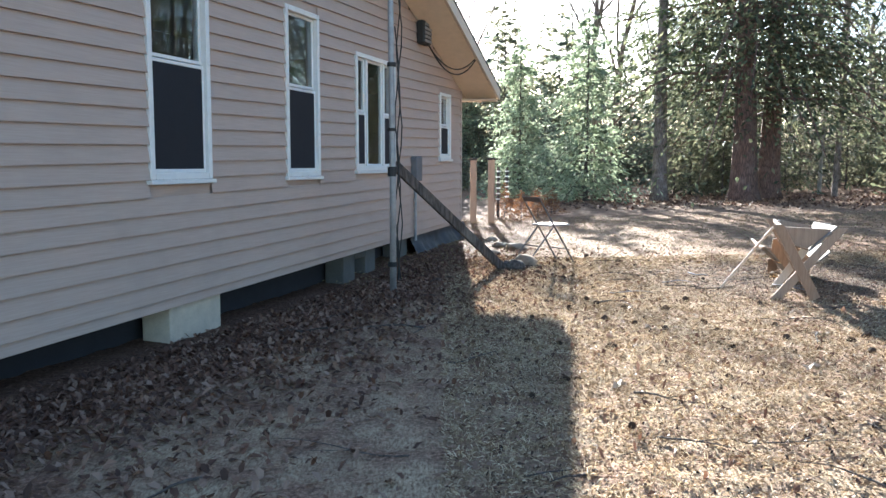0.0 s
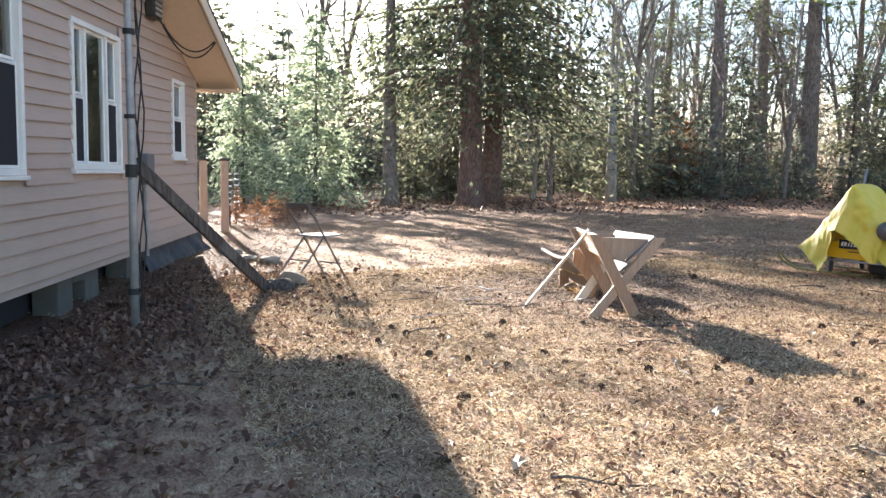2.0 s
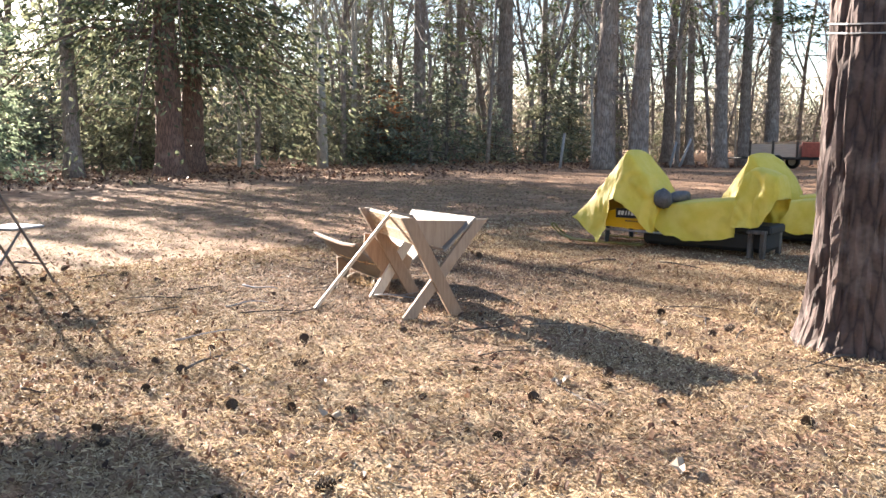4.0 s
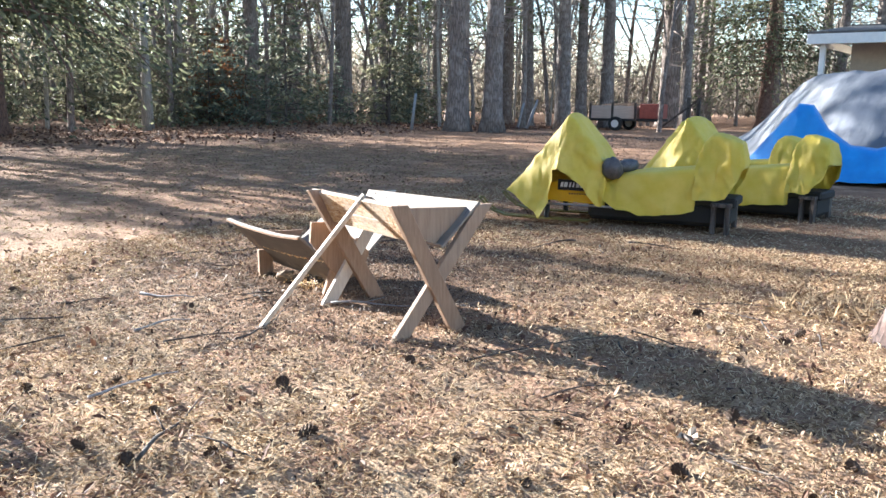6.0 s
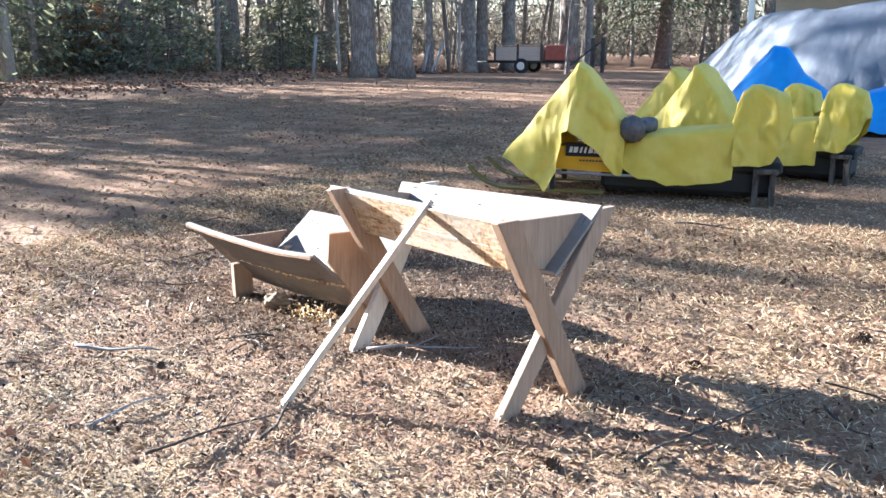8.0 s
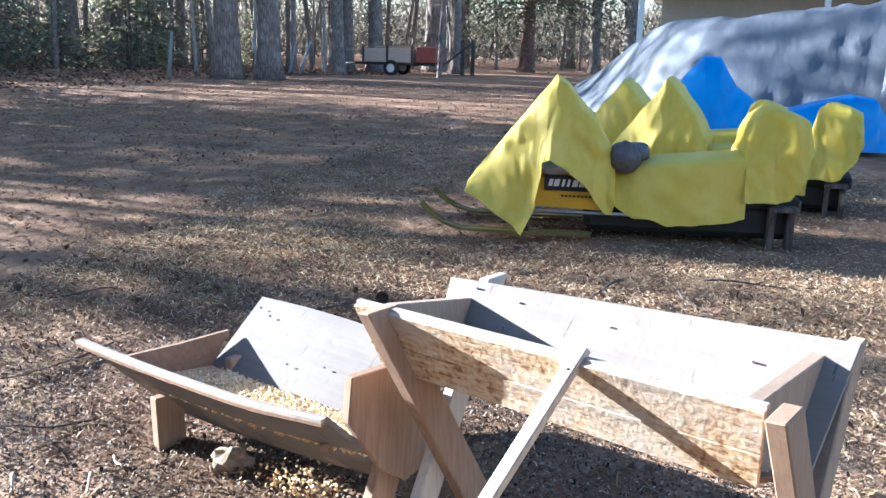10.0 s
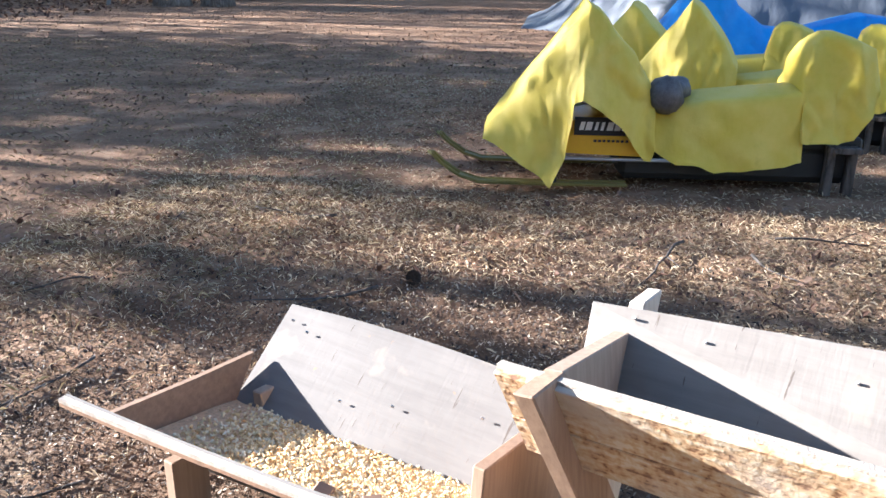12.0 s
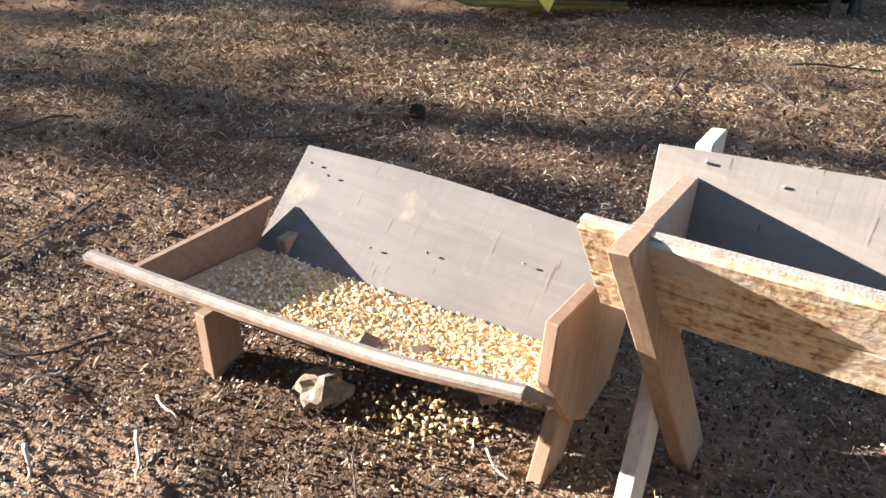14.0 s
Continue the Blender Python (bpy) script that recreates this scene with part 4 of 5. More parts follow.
# ---- blue tarp over a fourth machine ----
bt = empty("tarp_covered_machine", place(14.9, 9.0, 8), "machine draped in a bright blue plastic tarp", "tarp")
part("blue_tarp", loft(bmesh.new(), [(-1.65, 0.5, 0.2, 0.4, 0.05), (-1.5, 0.74, 0.22, 0.45, 0.04), (-1.2, 0.78, 0.25, 0.5, 0.03), (-0.8, 0.68, 0.25, 0.55, 0.03), (-0.4, 0.56, 0.25, 0.6, 0.03), (0.0, 0.6, 0.2, 0.6, 0.03),
                                     (0.35, 0.86, 0.2, 0.6, 0.03), (0.6, 1.24, 0.18, 0.6, 0.02), (0.82, 1.26, 0.16, 0.6, 0.02), (1.15, 0.85, 0.2, 0.6, 0.02), (1.5, 0.4, 0.2, 0.5, 0.02), (1.8, 0.1, 0.2, 0.45, 0.02)], 0.03, 3.0), M_BLUE, bt, smooth=True)

# ---- big silver tarp shelter ----


def build_shelter():
    s = empty("tarp_shelter", Matrix.Translation((0, 0, 0)), "long stack covered by a wrinkled silver-grey tarp", "tarp")
    bm = bmesh.new()
    nu, nv = 130, 34
    rows = []
    for i in range(nu + 1):
        k = i / nu
        y = 13.25 - 13.25 * k
        lift = smooth01(-0.05, 0.22, k)
        ridge = 0.2 + 1.68 * lift ** 1.25 + 0.62 * smooth01(0.2, 0.7, k)
        xf = 20.2 - 3.9 * smooth01(0.0, 0.3, k)
        xr = 21.5 - 3.4 * smooth01(0.0, 0.3, k)
        xb = 23.0 - 2.0 * smooth01(0.0, 0.3, k)
        row = []
        for j in range(nv + 1):
            q = j / nv
            if q < 0.6:
                f = q / 0.6
                x, z = xf + (xr - xf) * f ** 1.15, 0.30 + ridge * (1 - (1 - f) ** 1.12)
            else:
                f = (q - 0.6) / 0.4
                x, z = xr + (xb - xr) * f, 0.30 + ridge * (1 - f)
            ruck = abs(((y * 5.2 + 1.6 * noise.noise((y * 0.9, z * 0.8, 3.0))) % 2.0) - 1.0) - 0.5
            fold = 0.06 * ruck * max(0.0, 1.0 - 1.3 * q) + 0.05 * noise.noise((y * 1.6 + z * 1.4, z * 0.7, 4.0)) + 0.12 * (0.25 - abs(noise.noise((y * 1.7 + z * 1.6, z * 0.4, 8.0)))) + 0.07 * noise.noise((y * 4.4 + z * 0.8, z * 0.6, 1.0)) + 0.02 * noise.noise((y * 11, z * 3, 2.0))
            row.append(bm.verts.new((x + fold, y + 0.06 * noise.noise((y, z * 3, 9.0)), z + 0.5 * fold * (1 if q > 0.1 else 0))))
        rows.append(row)
    cut = int(nu * 0.27)
    for nm, lo, hi in (("end_sheet", 0, cut), ("long_sheet", cut, nu)):
        sh = bmesh.new()
        new_rows = [[sh.verts.new(v.co) for v in row] for row in rows[lo:hi + 1]]
        for r0, r1 in zip(new_rows, new_rows[1:]):
            for j in range(nv):
                sh.faces.new((r0[j], r0[j + 1], r1[j + 1], r1[j]))
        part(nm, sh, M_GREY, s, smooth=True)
    bm.free()
    bm = bmesh.new()
    tube(bm, [(x, y, z) for x, y, z in ((16.2, 9.3, 0.75), (16.05, 8.0, 0.8), (16.0, 6.5, 0.78), (16.02, 4.5, 0.8), (16.0, 2.0, 0.8))], 0.012, 6)
    part("tie_rope", bm, M_WHITE, s, "thin pale tie rope")
    bm = bmesh.new()
    z0 = ground_z(15.8, 7.2)
    tube(bm, [(15.8, 7.28, z0 - 0.05), (15.82, 7.2, 1.2), (15.85, 7.16, 3.4)], [0.13, 0.12, 0.11], 12)
    p = link_mesh("post", bm, M_GREYPOST, smooth=True)
    tagged(p, "round grey weathered wooden post before the tarp", "post")


M_GREYPOST = wood("grey_post_wood", (0.2, 0.2, 0.21), (0.36, 0.36, 0.37), 2, 0.8, 6)
build_shelter()

# ---- building behind the tarp ----


def build_cabin():
    c = empty("porch_building", Matrix.Translation((24.0, 0, 0)), "beige outbuilding with a white-edged porch roof", "building")
    bm = bmesh.new()
    box(bm, (1.8, -8.0, 0.2), (8.0, 11.4, 3.4), 0.01)
    part("wall", bm, M_CABIN, c)
    bm = bmesh.new()
    prism(bm, [(-0.1, -8.4, 3.36), (-0.1, 12.1, 3.36), (4.9, 12.1, 3.9), (4.9, -8.4, 3.9)], 0.08)
    part("roof_slope", bm, M_ROOFING, c)
    bm = bmesh.new()
    prism(bm, [(4.9, -8.4, 3.9), (4.9, 12.1, 3.9), (9.8, 12.1, 3.36), (9.8, -8.4, 3.36)], 0.12)
    part("roof_slope", bm, M_ROOFING, c)
    bm = bmesh.new()
    box(bm, (-0.14, -8.4, 3.12), (-0.11, 12.1, 3.38), 0.004)
    part("fascia", bm, M_WHITE, c)
    bm = bmesh.new()
    box(bm, (-0.1, 12.0, 3.12), (9.8, 12.04, 3.34), 0.004)
    part("fascia", bm, M_WHITE, c)
    for y in (11.75, 7.5, 3.0):
        bm = bmesh.new()
        box(bm, (0.1, y - 0.07, 0.3), (0.24, y + 0.07, 3.2), 0.01)
        part("porch_post", bm, M_WHITE, c)
    for y in (5.0, 0.5):
        w = bmesh.new()
        box(w, (1.76, y - 0.55, 1.5), (1.83, y + 0.55, 2.7), 0.01)
        win = part("window", w, M_WHITE, c)
        g = bmesh.new()
        box(g, (1.745, y - 0.46, 1.6), (1.758, y + 0.46, 2.6))
        part("pane", g, M_SCREEN, win)


M_CABIN = plain("beige_board_siding", (0.5, 0.44, 0.36), 0.7, var=0.12)
build_cabin()

# ---- trailer and gate at the wood's edge ----


def build_trailer():
    gz = ground_z(37, 23.5)
    t = empty("utility_trailer", Matrix.Translation((37.2, 23.3, gz)) @ Matrix.Rotation(radians(6), 4, 'Z'), "old utility trailer with plywood box sides", "trailer")
    bm = bmesh.new()
    box(bm, (-0.9, -1.7, 0.45), (0.9, 1.9, 0.56), 0.02)
    part("chassis", bm, M_RUBBER, t)
    for x in (-0.9, 0.87):
        bm = bmesh.new()
        box(bm, (x, -0.7, 0.57), (x + 0.03, 1.5, 1.15), 0.005)
        part("side_board", bm, M_TRAILPLY, t)
    for y in (-0.72, 1.5):
        bm = bmesh.new()
        box(bm, (-0.87, y, 0.57), (0.87, y + 0.03, 1.12), 0.005)
        part("end_board", bm, M_TRAILPLY, t)
    for y in (-0.7, 0.4, 1.48):
        bm = bmesh.new()
        box(bm, (-0.96, y - 0.05, 0.5), (-0.905, y + 0.05, 1.3), 0.005)
        part("stake", bm, M_BARKD, t)
    bm = bmesh.new()
    box(bm, (-0.85, -1.72, 0.58), (0.7, -0.85, 1.25), 0.03)
    part("tool_chest", bm, M_RED, t, "faded red metal chest")
    bm = bmesh.new()
    for i in range(5):
        beam(bm, (-0.7 + i * 0.25, -0.6, 1.18 + 0.03 * i), (-0.55 + i * 0.2, 1.4, 1.2), 0.09, 0.03, (1, 0, 0), 0.004)
    part("load", bm, M_LUMBER, t, "loose boards on top")
    for x in (-0.98, 0.98):
        w = bmesh.new()
        bmesh.ops.create_cone(w, cap_ends=True, segments=24, radius1=0.33, radius2=0.33, depth=0.2, matrix=Matrix.Translation((x, 0.2, 0.33)) @ Matrix.Rotation(radians(90), 4, 'Y'))
        bmesh.ops.bevel(w, geom=[e for e in w.edges if e.calc_length() < 0.12], offset=0.03, segments=2, affect='EDGES')
        wh = part("wheel", w, M_RUBBER, t)
        r = bmesh.new()
        bmesh.ops.create_cone(r, cap_ends=True, segments=20, radius1=0.18, radius2=0.15, depth=0.22, matrix=Matrix.Translation((x, 0.2, 0.33)) @ Matrix.Rotation(radians(90), 4, 'Y'))
        part("rim", r, M_WHITE, wh)
    bm = bmesh.new()
    tube(bm, [(-0.6, 1.9, 0.5), (0, 3.0, 0.45)], 0.04, 8)
    tube(bm, [(0.6, 1.9, 0.5), (0, 3.0, 0.45), (0, 3.1, 0.02)], 0.04, 8)
    part("drawbar", bm, M_RUBBER, t)


M_TRAILPLY = wood("trailer_plywood", (0.48, 0.38, 0.31), (0.66, 0.55, 0.46), 1, 0.7, 3)
M_RED = plain("faded_red_paint", (0.3, 0.08, 0.06), 0.6, var=0.3)
build_trailer()
gate = empty("field_gate", Matrix.Translation((40.0, 20.9, ground_z(40, 20.9))), "old wooden gate posts with a diagonal brace", "gate")
for gy in (-0.0, 0.5):
    part("gate_post", beam(bmesh.new(), (0, gy, -0.1), (0, gy, 1.6), 0.16, 0.16, (1, 0, 0), 0.01), M_BARKD, gate)
part("brace", beam(bmesh.new(), (0, 0.0, 1.5), (0, 1.9, 0.1), 0.1, 0.08, (1, 0, 0), 0.008), M_BARKD, gate)

# ---- trees ----


def tufts(rng, centres, dirs, size, width, droop, name, mat):
    """Needle sprays: each a bent pair of narrow leaves at a centre, pointing roughly along dirs."""
    n = len(centres)
    d = dirs + rng.normal(0, 0.55, (n, 3))
    d[:, 2] -= droop
    d /= np.linalg.norm(d, axis=1, keepdims=True) + 1e-9
    side = np.cross(d, rng.normal(size=(n, 3)))
    side /= np.linalg.norm(side, axis=1, keepdims=True) + 1e-9
    up = np.cross(side, d)
    ln = (size * rng.uniform(0.6, 1.35, (n, 1)))
    w = width * rng.uniform(0.6, 1.4, (n, 1))
    c = centres
    v = np.stack([c - d * ln * 0.5, c + side * w - up * w * 0.3, c + d * ln * 0.55, c - side * w - up * w * 0.3], axis=1).reshape(-1, 3)
    me = bpy.data.meshes.new(name)
    me.from_pydata(v.tolist(), [], np.arange(4 * n).reshape(-1, 4).tolist())
    me.materials.append(mat)
    return me


def conifer(name, seed, h, dia, crown0, reach, whorls, per, tuft_n, size, width, mat, bark, dead=0, droop=0.25, top=0.25, lean=0.0, label=""):
    """One conifer at the origin: tapered trunk with root flare, limbs, and a crown of needle sprays. Hidden away until copied."""
    rng = np.random.default_rng(seed)
    root = empty(name, Matrix.Identity(4), label, "tree")
    bm = bmesh.new()
    k = 12
    pts, rad = [], []
    for i in range(k + 1):
        f = i / k
        f = f ** 1.4
        pts.append((lean * h * f * f + 0.12 * dia * math.sin(3 * f + seed), 0.1 * dia * math.cos(4 * f + seed), h * f - 0.15))
        flare = 1 + 0.45 * math.exp(-f * h / 0.5)
        rad.append(dia / 2 * flare * (1 - f * 0.86))
    tube(bm, pts, rad, 14)
    for v in bm.verts:
        a = math.atan2(v.co.y, v.co.x)
        v.co.xy *= 1 + 0.05 * noise.noise((math.cos(a) * 2, math.sin(a) * 2, v.co.z * 0.8 + seed)) + 0.12 * math.sin(a * 5 + seed) * math.exp(-max(0, v.co.z) / 0.35)
    part("trunk", bm, bark, root, smooth=True)
    limbs = bmesh.new()
    cs, ds = [], []

    def axis(z):
        f = (max(0.0, z) / h)
        return Vector((lean * h * f * f, 0, z))
    for i in range(dead):
        z = crown0 * rng.uniform(0.35, 1.0)
        a = rng.uniform(0, 2 * math.pi)
        L = rng.uniform(0.5, 2.6)
        p = axis(z)
        e = p + Vector((math.cos(a) * L, math.sin(a) * L, rng.uniform(-0.35, 0.2) * L))
        tube(limbs, [p, (p + e) / 2 + Vector((0, 0, 0.06)), e], [0.03, 0.02, 0.006], 5, False)
    for i in range(whorls):
        f = i / max(1, whorls - 1)
        z = crown0 + (h * 0.985 - crown0) * f
        R = reach * (1 - f) ** 0.75 + top
        R *= rng.uniform(0.7, 1.15)
        for j in range(per):
            if rng.random() < 0.12:
                continue
            a = 2 * math.pi * (j + rng.uniform(-0.35, 0.35)) / per + i * 1.1
            L = R * rng.uniform(0.6, 1.12)
            zz = z + rng.uniform(-0.5, 0.5) * (1.0 if h < 12 else 1.6)
            p = axis(zz)
            out = Vector((math.cos(a), math.sin(a), 0))
            m = p + out * L * 0.5 + Vector((0, 0, L * (0.10 - droop * 0.3)))
            e = p + out * L + Vector((rng.normal(0, 0.1) * L, rng.normal(0, 0.1) * L, -L * droop * rng.uniform(0.3, 1.8)))
            tube(limbs, [p, m, e], [max(0.012, 0.009 * L + 0.01), 0.006 * L + 0.005, 0.004], 5, False)
            nt = max(3, int(tuft_n * L / reach))
            q = rng.uniform(0.22, 1.0, nt) ** 0.8
            P = np.array([list(p.lerp(m, 2 * x) if x < 0.5 else m.lerp(e, 2 * x - 1)) for x in q])
            spread = 0.17 * L * (0.4 + q)[:, None]
            P += rng.normal(0, 1, (nt, 3)) * spread * np.array([1, 1, 0.35])
            P[:, 2] -= 0.03 * L
            cs.append(P)
            ds.append(np.tile(np.array(out) + np.array([0, 0, -droop]), (nt, 1)))
    tagged(part("branchwork", limbs, bark, root), kind="stuff")
    me = tufts(rng, np.concatenate(cs), np.concatenate(ds), size, width, 0.15, "crown", mat)
    cr = new("crown", me)
    cr.parent = root
    return root


def bare_tree(name, seed, h, dia, label, bark):
    rng = np.random.default_rng(seed)
    root = empty(name, Matrix.Identity(4), label, "tree")
    trunk, limbs = bmesh.new(), bmesh.new()

    def grow(bm, p, d, L, r, depth):
        n = 4
        pts, rr = [p], [r]
        for i in range(n):
            d = (d + Vector(rng.normal(0, 0.10 if depth == 0 else 0.2, 3)) * 0.6 + Vector((0, 0, 0.08))).normalized()
            p = p + d * L / n
            pts.append(p)
            rr.append(r * (1 - 0.55 * (i + 1) / n))
        tube(bm, pts, rr, 8 if depth == 0 else 5, False)
        if depth < 3:
            for _ in range((7, 5, 4)[depth]):
                k = rng.uniform(0.35, 1.0)
                i = min(n - 1, int(k * n))
                b = pts[i].lerp(pts[i + 1], k * n - i)
                a = rng.uniform(0, 2 * math.pi)
                nd = (d * 0.75 + Vector((math.cos(a), math.sin(a), 0.35)) * 0.7).normalized()
                grow(limbs, b, nd, L * rng.uniform(0.35, 0.55), rr[i] * 0.5, depth + 1)
    grow(trunk, Vector((0, 0, -0.15)), Vector((0, 0, 1)), h * 0.75, dia / 2, 0)
    part("trunk", trunk, bark, root, smooth=True)
    tagged(part("branchwork", limbs, bark, root), kind="stuff")
    return root


def snag(name, seed, h, dia, label, bark):
    root = empty(name, Matrix.Identity(4), label, "tree")
    bm = bmesh.new()
    tube(bm, [(0, 0, -0.1), (0.04, 0, h * 0.5), (0.06, 0.05, h)], [dia * 0.55, dia * 0.45, dia * 0.32], 9)
    part("trunk", bm, bark, root, smooth=True)
    return root


M_BIRCH = bark_mat("pale_birch_bark", (0.2, 0.18, 0.16), (0.42, 0.4, 0.36), (0.32, 0.3, 0.27))
M_REDBARK = bark_mat("red_pine_bark", (0.06, 0.035, 0.03), (0.26, 0.15, 0.11), (0.3, 0.2, 0.16))
GRV = "trees along the yard"
PINE = [conifer("pine_tree", 11 + i, 23 + 2 * i, 0.75, 7.0 + i, 3.2, 18, 5, 36, 0.42, 0.05, M_NEEDLE, M_BARK, 44, 0.1, 0.5, (0.0, 0.03, -0.04)[i], "tall pine with a bare lower trunk and sparse crown") for i in range(3)]
BIG = conifer("old_pine_tree", 21, 20, 1.02, 4.6, 6.0, 26, 9, 130, 0.32, 0.055, M_CEDAR, M_REDBARK, 8, 0.42, 0.8, 0.0, "massive old conifer with red-brown bark and dense crown")
SPRUCE = conifer("spruce_tree", 31, 9.5, 0.22, 0.5, 2.7, 21, 8, 95, 0.26, 0.045, M_SPRUCE, M_BARKD, 0, 0.28, 0.15, 0.0, "pale green spruce with layered drooping branches")
YOUNG = [conifer("young_fir_tree", 41 + i, 4.2 + 0.9 * i, 0.10, 0.35, 1.5 + 0.2 * i, 11, 6, 34, 0.24, 0.045, (M_BRUSH, M_FIR, M_BRUSH)[i], M_BARKD, 0, 0.12, 0.15, 0.0, "olive green young fir in the undergrowth") for i in range(3)]
RUSTY = conifer("beech_sapling", 51, 3.6, 0.08, 0.5, 1.5, 9, 6, 36, 0.16, 0.06, M_RUST, M_BARKD, 0, 0.0, 0.3, 0.0, "young beech still holding dry rust-brown leaves")
BARE = [bare_tree("bare_tree", 61 + i, 16 + 2 * i, 0.3, "leafless forest tree with fine grey limbs", M_BARK) for i in range(2)]
BIRCH = bare_tree("birch_tree", 71, 13, 0.2, "slender pale-barked leafless birch", M_BIRCH)
SNAG = snag("dead_snag", 81, 5.2, 0.36, "broken pale dead trunk without branches", M_BIRCH)
USED = set()


def plant(proto, x, y, scale=1.0, turn=0.0, wide=None):
    m = Matrix.Translation((x, y, ground_z(x, y) - 0.02)) @ Matrix.Rotation(turn, 4, 'Z')
    w = wide or scale
    if proto not in USED:
        USED.add(proto)
        ob = proto
        ob.matrix_basis = m
    else:
        ob = copy_thing(proto, m)
    ob.scale = (w, w, scale)
    ob["group"] = GRV
    return ob


# (kind, x, y, scale, turn)
for proto, x, y, sc, tn in (
        (BIG, 11.9, 33.8, 1.0, 0.0), (BIG, 13.8, 35.8, 0.92, 2.0),
        (PINE[0], 8.9, 34.6, 0.8, 1.0), (SPRUCE, 5.85, 34.6, 0.82, 0.4), (SPRUCE, 3.4, 37.5, 0.75, 2.1),
        (BARE[0], 6.6, 37.0, 1.0, 0.2), (BARE[1], 7.3, 38.0, 1.0, 1.2),
        (SNAG, 18.7, 34.2, 1.0, 0.0), (BIRCH, 19.6, 35.2, 1.0, 0.3), (BIRCH, 21.3, 38.5, 1.1, 2.3), (BIRCH, 22.4, 37.4, 0.9, 4.0), (BIRCH, 22.9, 37.9, 1.1, 5.0),
        (PINE[1], 26.7, 42.0, 0.75, 0.0), (PINE[2], 26.0, 36.7, 0.95, 3.4), (PINE[0], 30.0, 38.2, 0.9, 2.0), (PINE[1], 30.4, 35.3, 1.2, 4.0),
        (BARE[1], 16.6, 35.8, 0.9, 3.0), (PINE[2], 24.4, 40.0, 0.6, 0.6),
        (PINE[0], 24.6, 23.9, 1.05, 5.0), (PINE[2], 25.3, 22.9, 0.95, 1.0),
        (PINE[1], 33.6, 24.8, 0.9, 2.6), (PINE[1], 40.0, 27.2, 0.85, 0.9), (PINE[0], 40.6, 26.0, 1.0, 0.0), (PINE[2], 45.5, 24.8, 1.5, 4.2),
        (BIG, 49.5, 20.6, 0.8, 1.0), (PINE[0], 34.2, 36.0, 0.7, 1.8), (PINE[1], 37.6, 35.0, 0.8, 5.2), (PINE[2], 41.0, 32.5, 0.9, 2.0),
        (PINE[1], 56.5, 22.3, 1.1, 3.0), (PINE[0], 63.0, 20.8, 1.1, 1.0), (PINE[2], 50.5, 15.0, 1.3, 2.0), (PINE[2], 58.0, 12.0, 1.1, 1.0), (PINE[1], 62.0, 7.0, 1.1, 4.0)):
    plant(proto, x, y, sc, tn)

# undergrowth and deeper wood
rng = np.random.default_rng(5)
for i in range(120):
    a = rng.uniform(0.28, 1.25)
    D = rng.uniform(39, 56)
    x, y = D * math.sin(a), D * math.cos(a) + 2.0
    if a > 0.95 and (D < 46 or rng.random() < 0.75):
        continue
    kind, sc, tn = int(rng.integers(3)), float(rng.uniform(0.7, 1.25)), float(rng.uniform(0, 6.28))
    if a < 0.7 or i % 2:
        plant(YOUNG[kind], x, y, sc * (1.0 if a < 0.7 else 0.85), tn)
for i in range(62):
    a = rng.uniform(0.14, 1.35)
    D = rng.uniform(46, 78)
    x, y = D * math.sin(a), D * math.cos(a) + 2.0
    kind, sc, tn = int(rng.integers(6)), float(rng.uniform(0.55, 0.85)), float(rng.uniform(0, 6.28))
    if not (8 < x < 22 and i % 3) and (x > 9.5 or kind > 2):
        plant((PINE + BARE + [BIRCH])[kind], x, y, sc, tn)
for i in range(60):
    a = rng.uniform(0.36, 1.15)
    D = rng.uniform(39, 60)
    plant((BARE[0], BARE[1], BARE[0], BIRCH)[int(rng.integers(4))], D * math.sin(a), D * math.cos(a) + 2.0, float(rng.uniform(0.6, 1.0)), float(rng.uniform(0, 6.28)))
for x, y, s in ((24.3, 37.2, 1.1), (25.2, 38.0, 0.9), (23.4, 36.8, 0.8), (33.0, 38.0, 0.8), (2.1, 22.6, 0.22), (2.7, 24.0, 0.24), (3.3, 25.6, 0.22), (1.8, 24.6, 0.26)):
    plant(RUSTY, x, y, s, x)
for i in range(26):
    x, y = rng.uniform(-6, 7), rng.uniform(44, 66)
    plant((YOUNG + [BARE[0], SPRUCE])[int(rng.integers(5))], float(x), float(y), float(rng.uniform(0.7, 1.3)), float(rng.uniform(0, 6.28)))

for x, y, sc, tn in ((3.3, 58.0, 1.9, 0.3), (5.0, 60.0, 2.1, 1.4), (6.9, 59.0, 2.0, 2.6), (8.4, 61.5, 2.1, 3.3), (1.5, 61.0, 2.1, 4.4), (4.1, 64.0, 2.3, 5.0), (10.2, 60.5, 1.8, 0.9)):
    plant(YOUNG[int(x) % 3], x, y, sc, tn)

# dark firs deep in the wood
rng = np.random.default_rng(23)
for i in range(34):
    a = -0.06 + 0.66 * (i + float(rng.uniform(0, 1))) / 34
    D = float(rng.uniform(57, 78))
    plant(YOUNG[1 if i % 3 else 2], D * math.sin(a), D * math.cos(a) + 2.0, float(rng.uniform(1.5, 2.3)), float(rng.uniform(0, 6.28)))


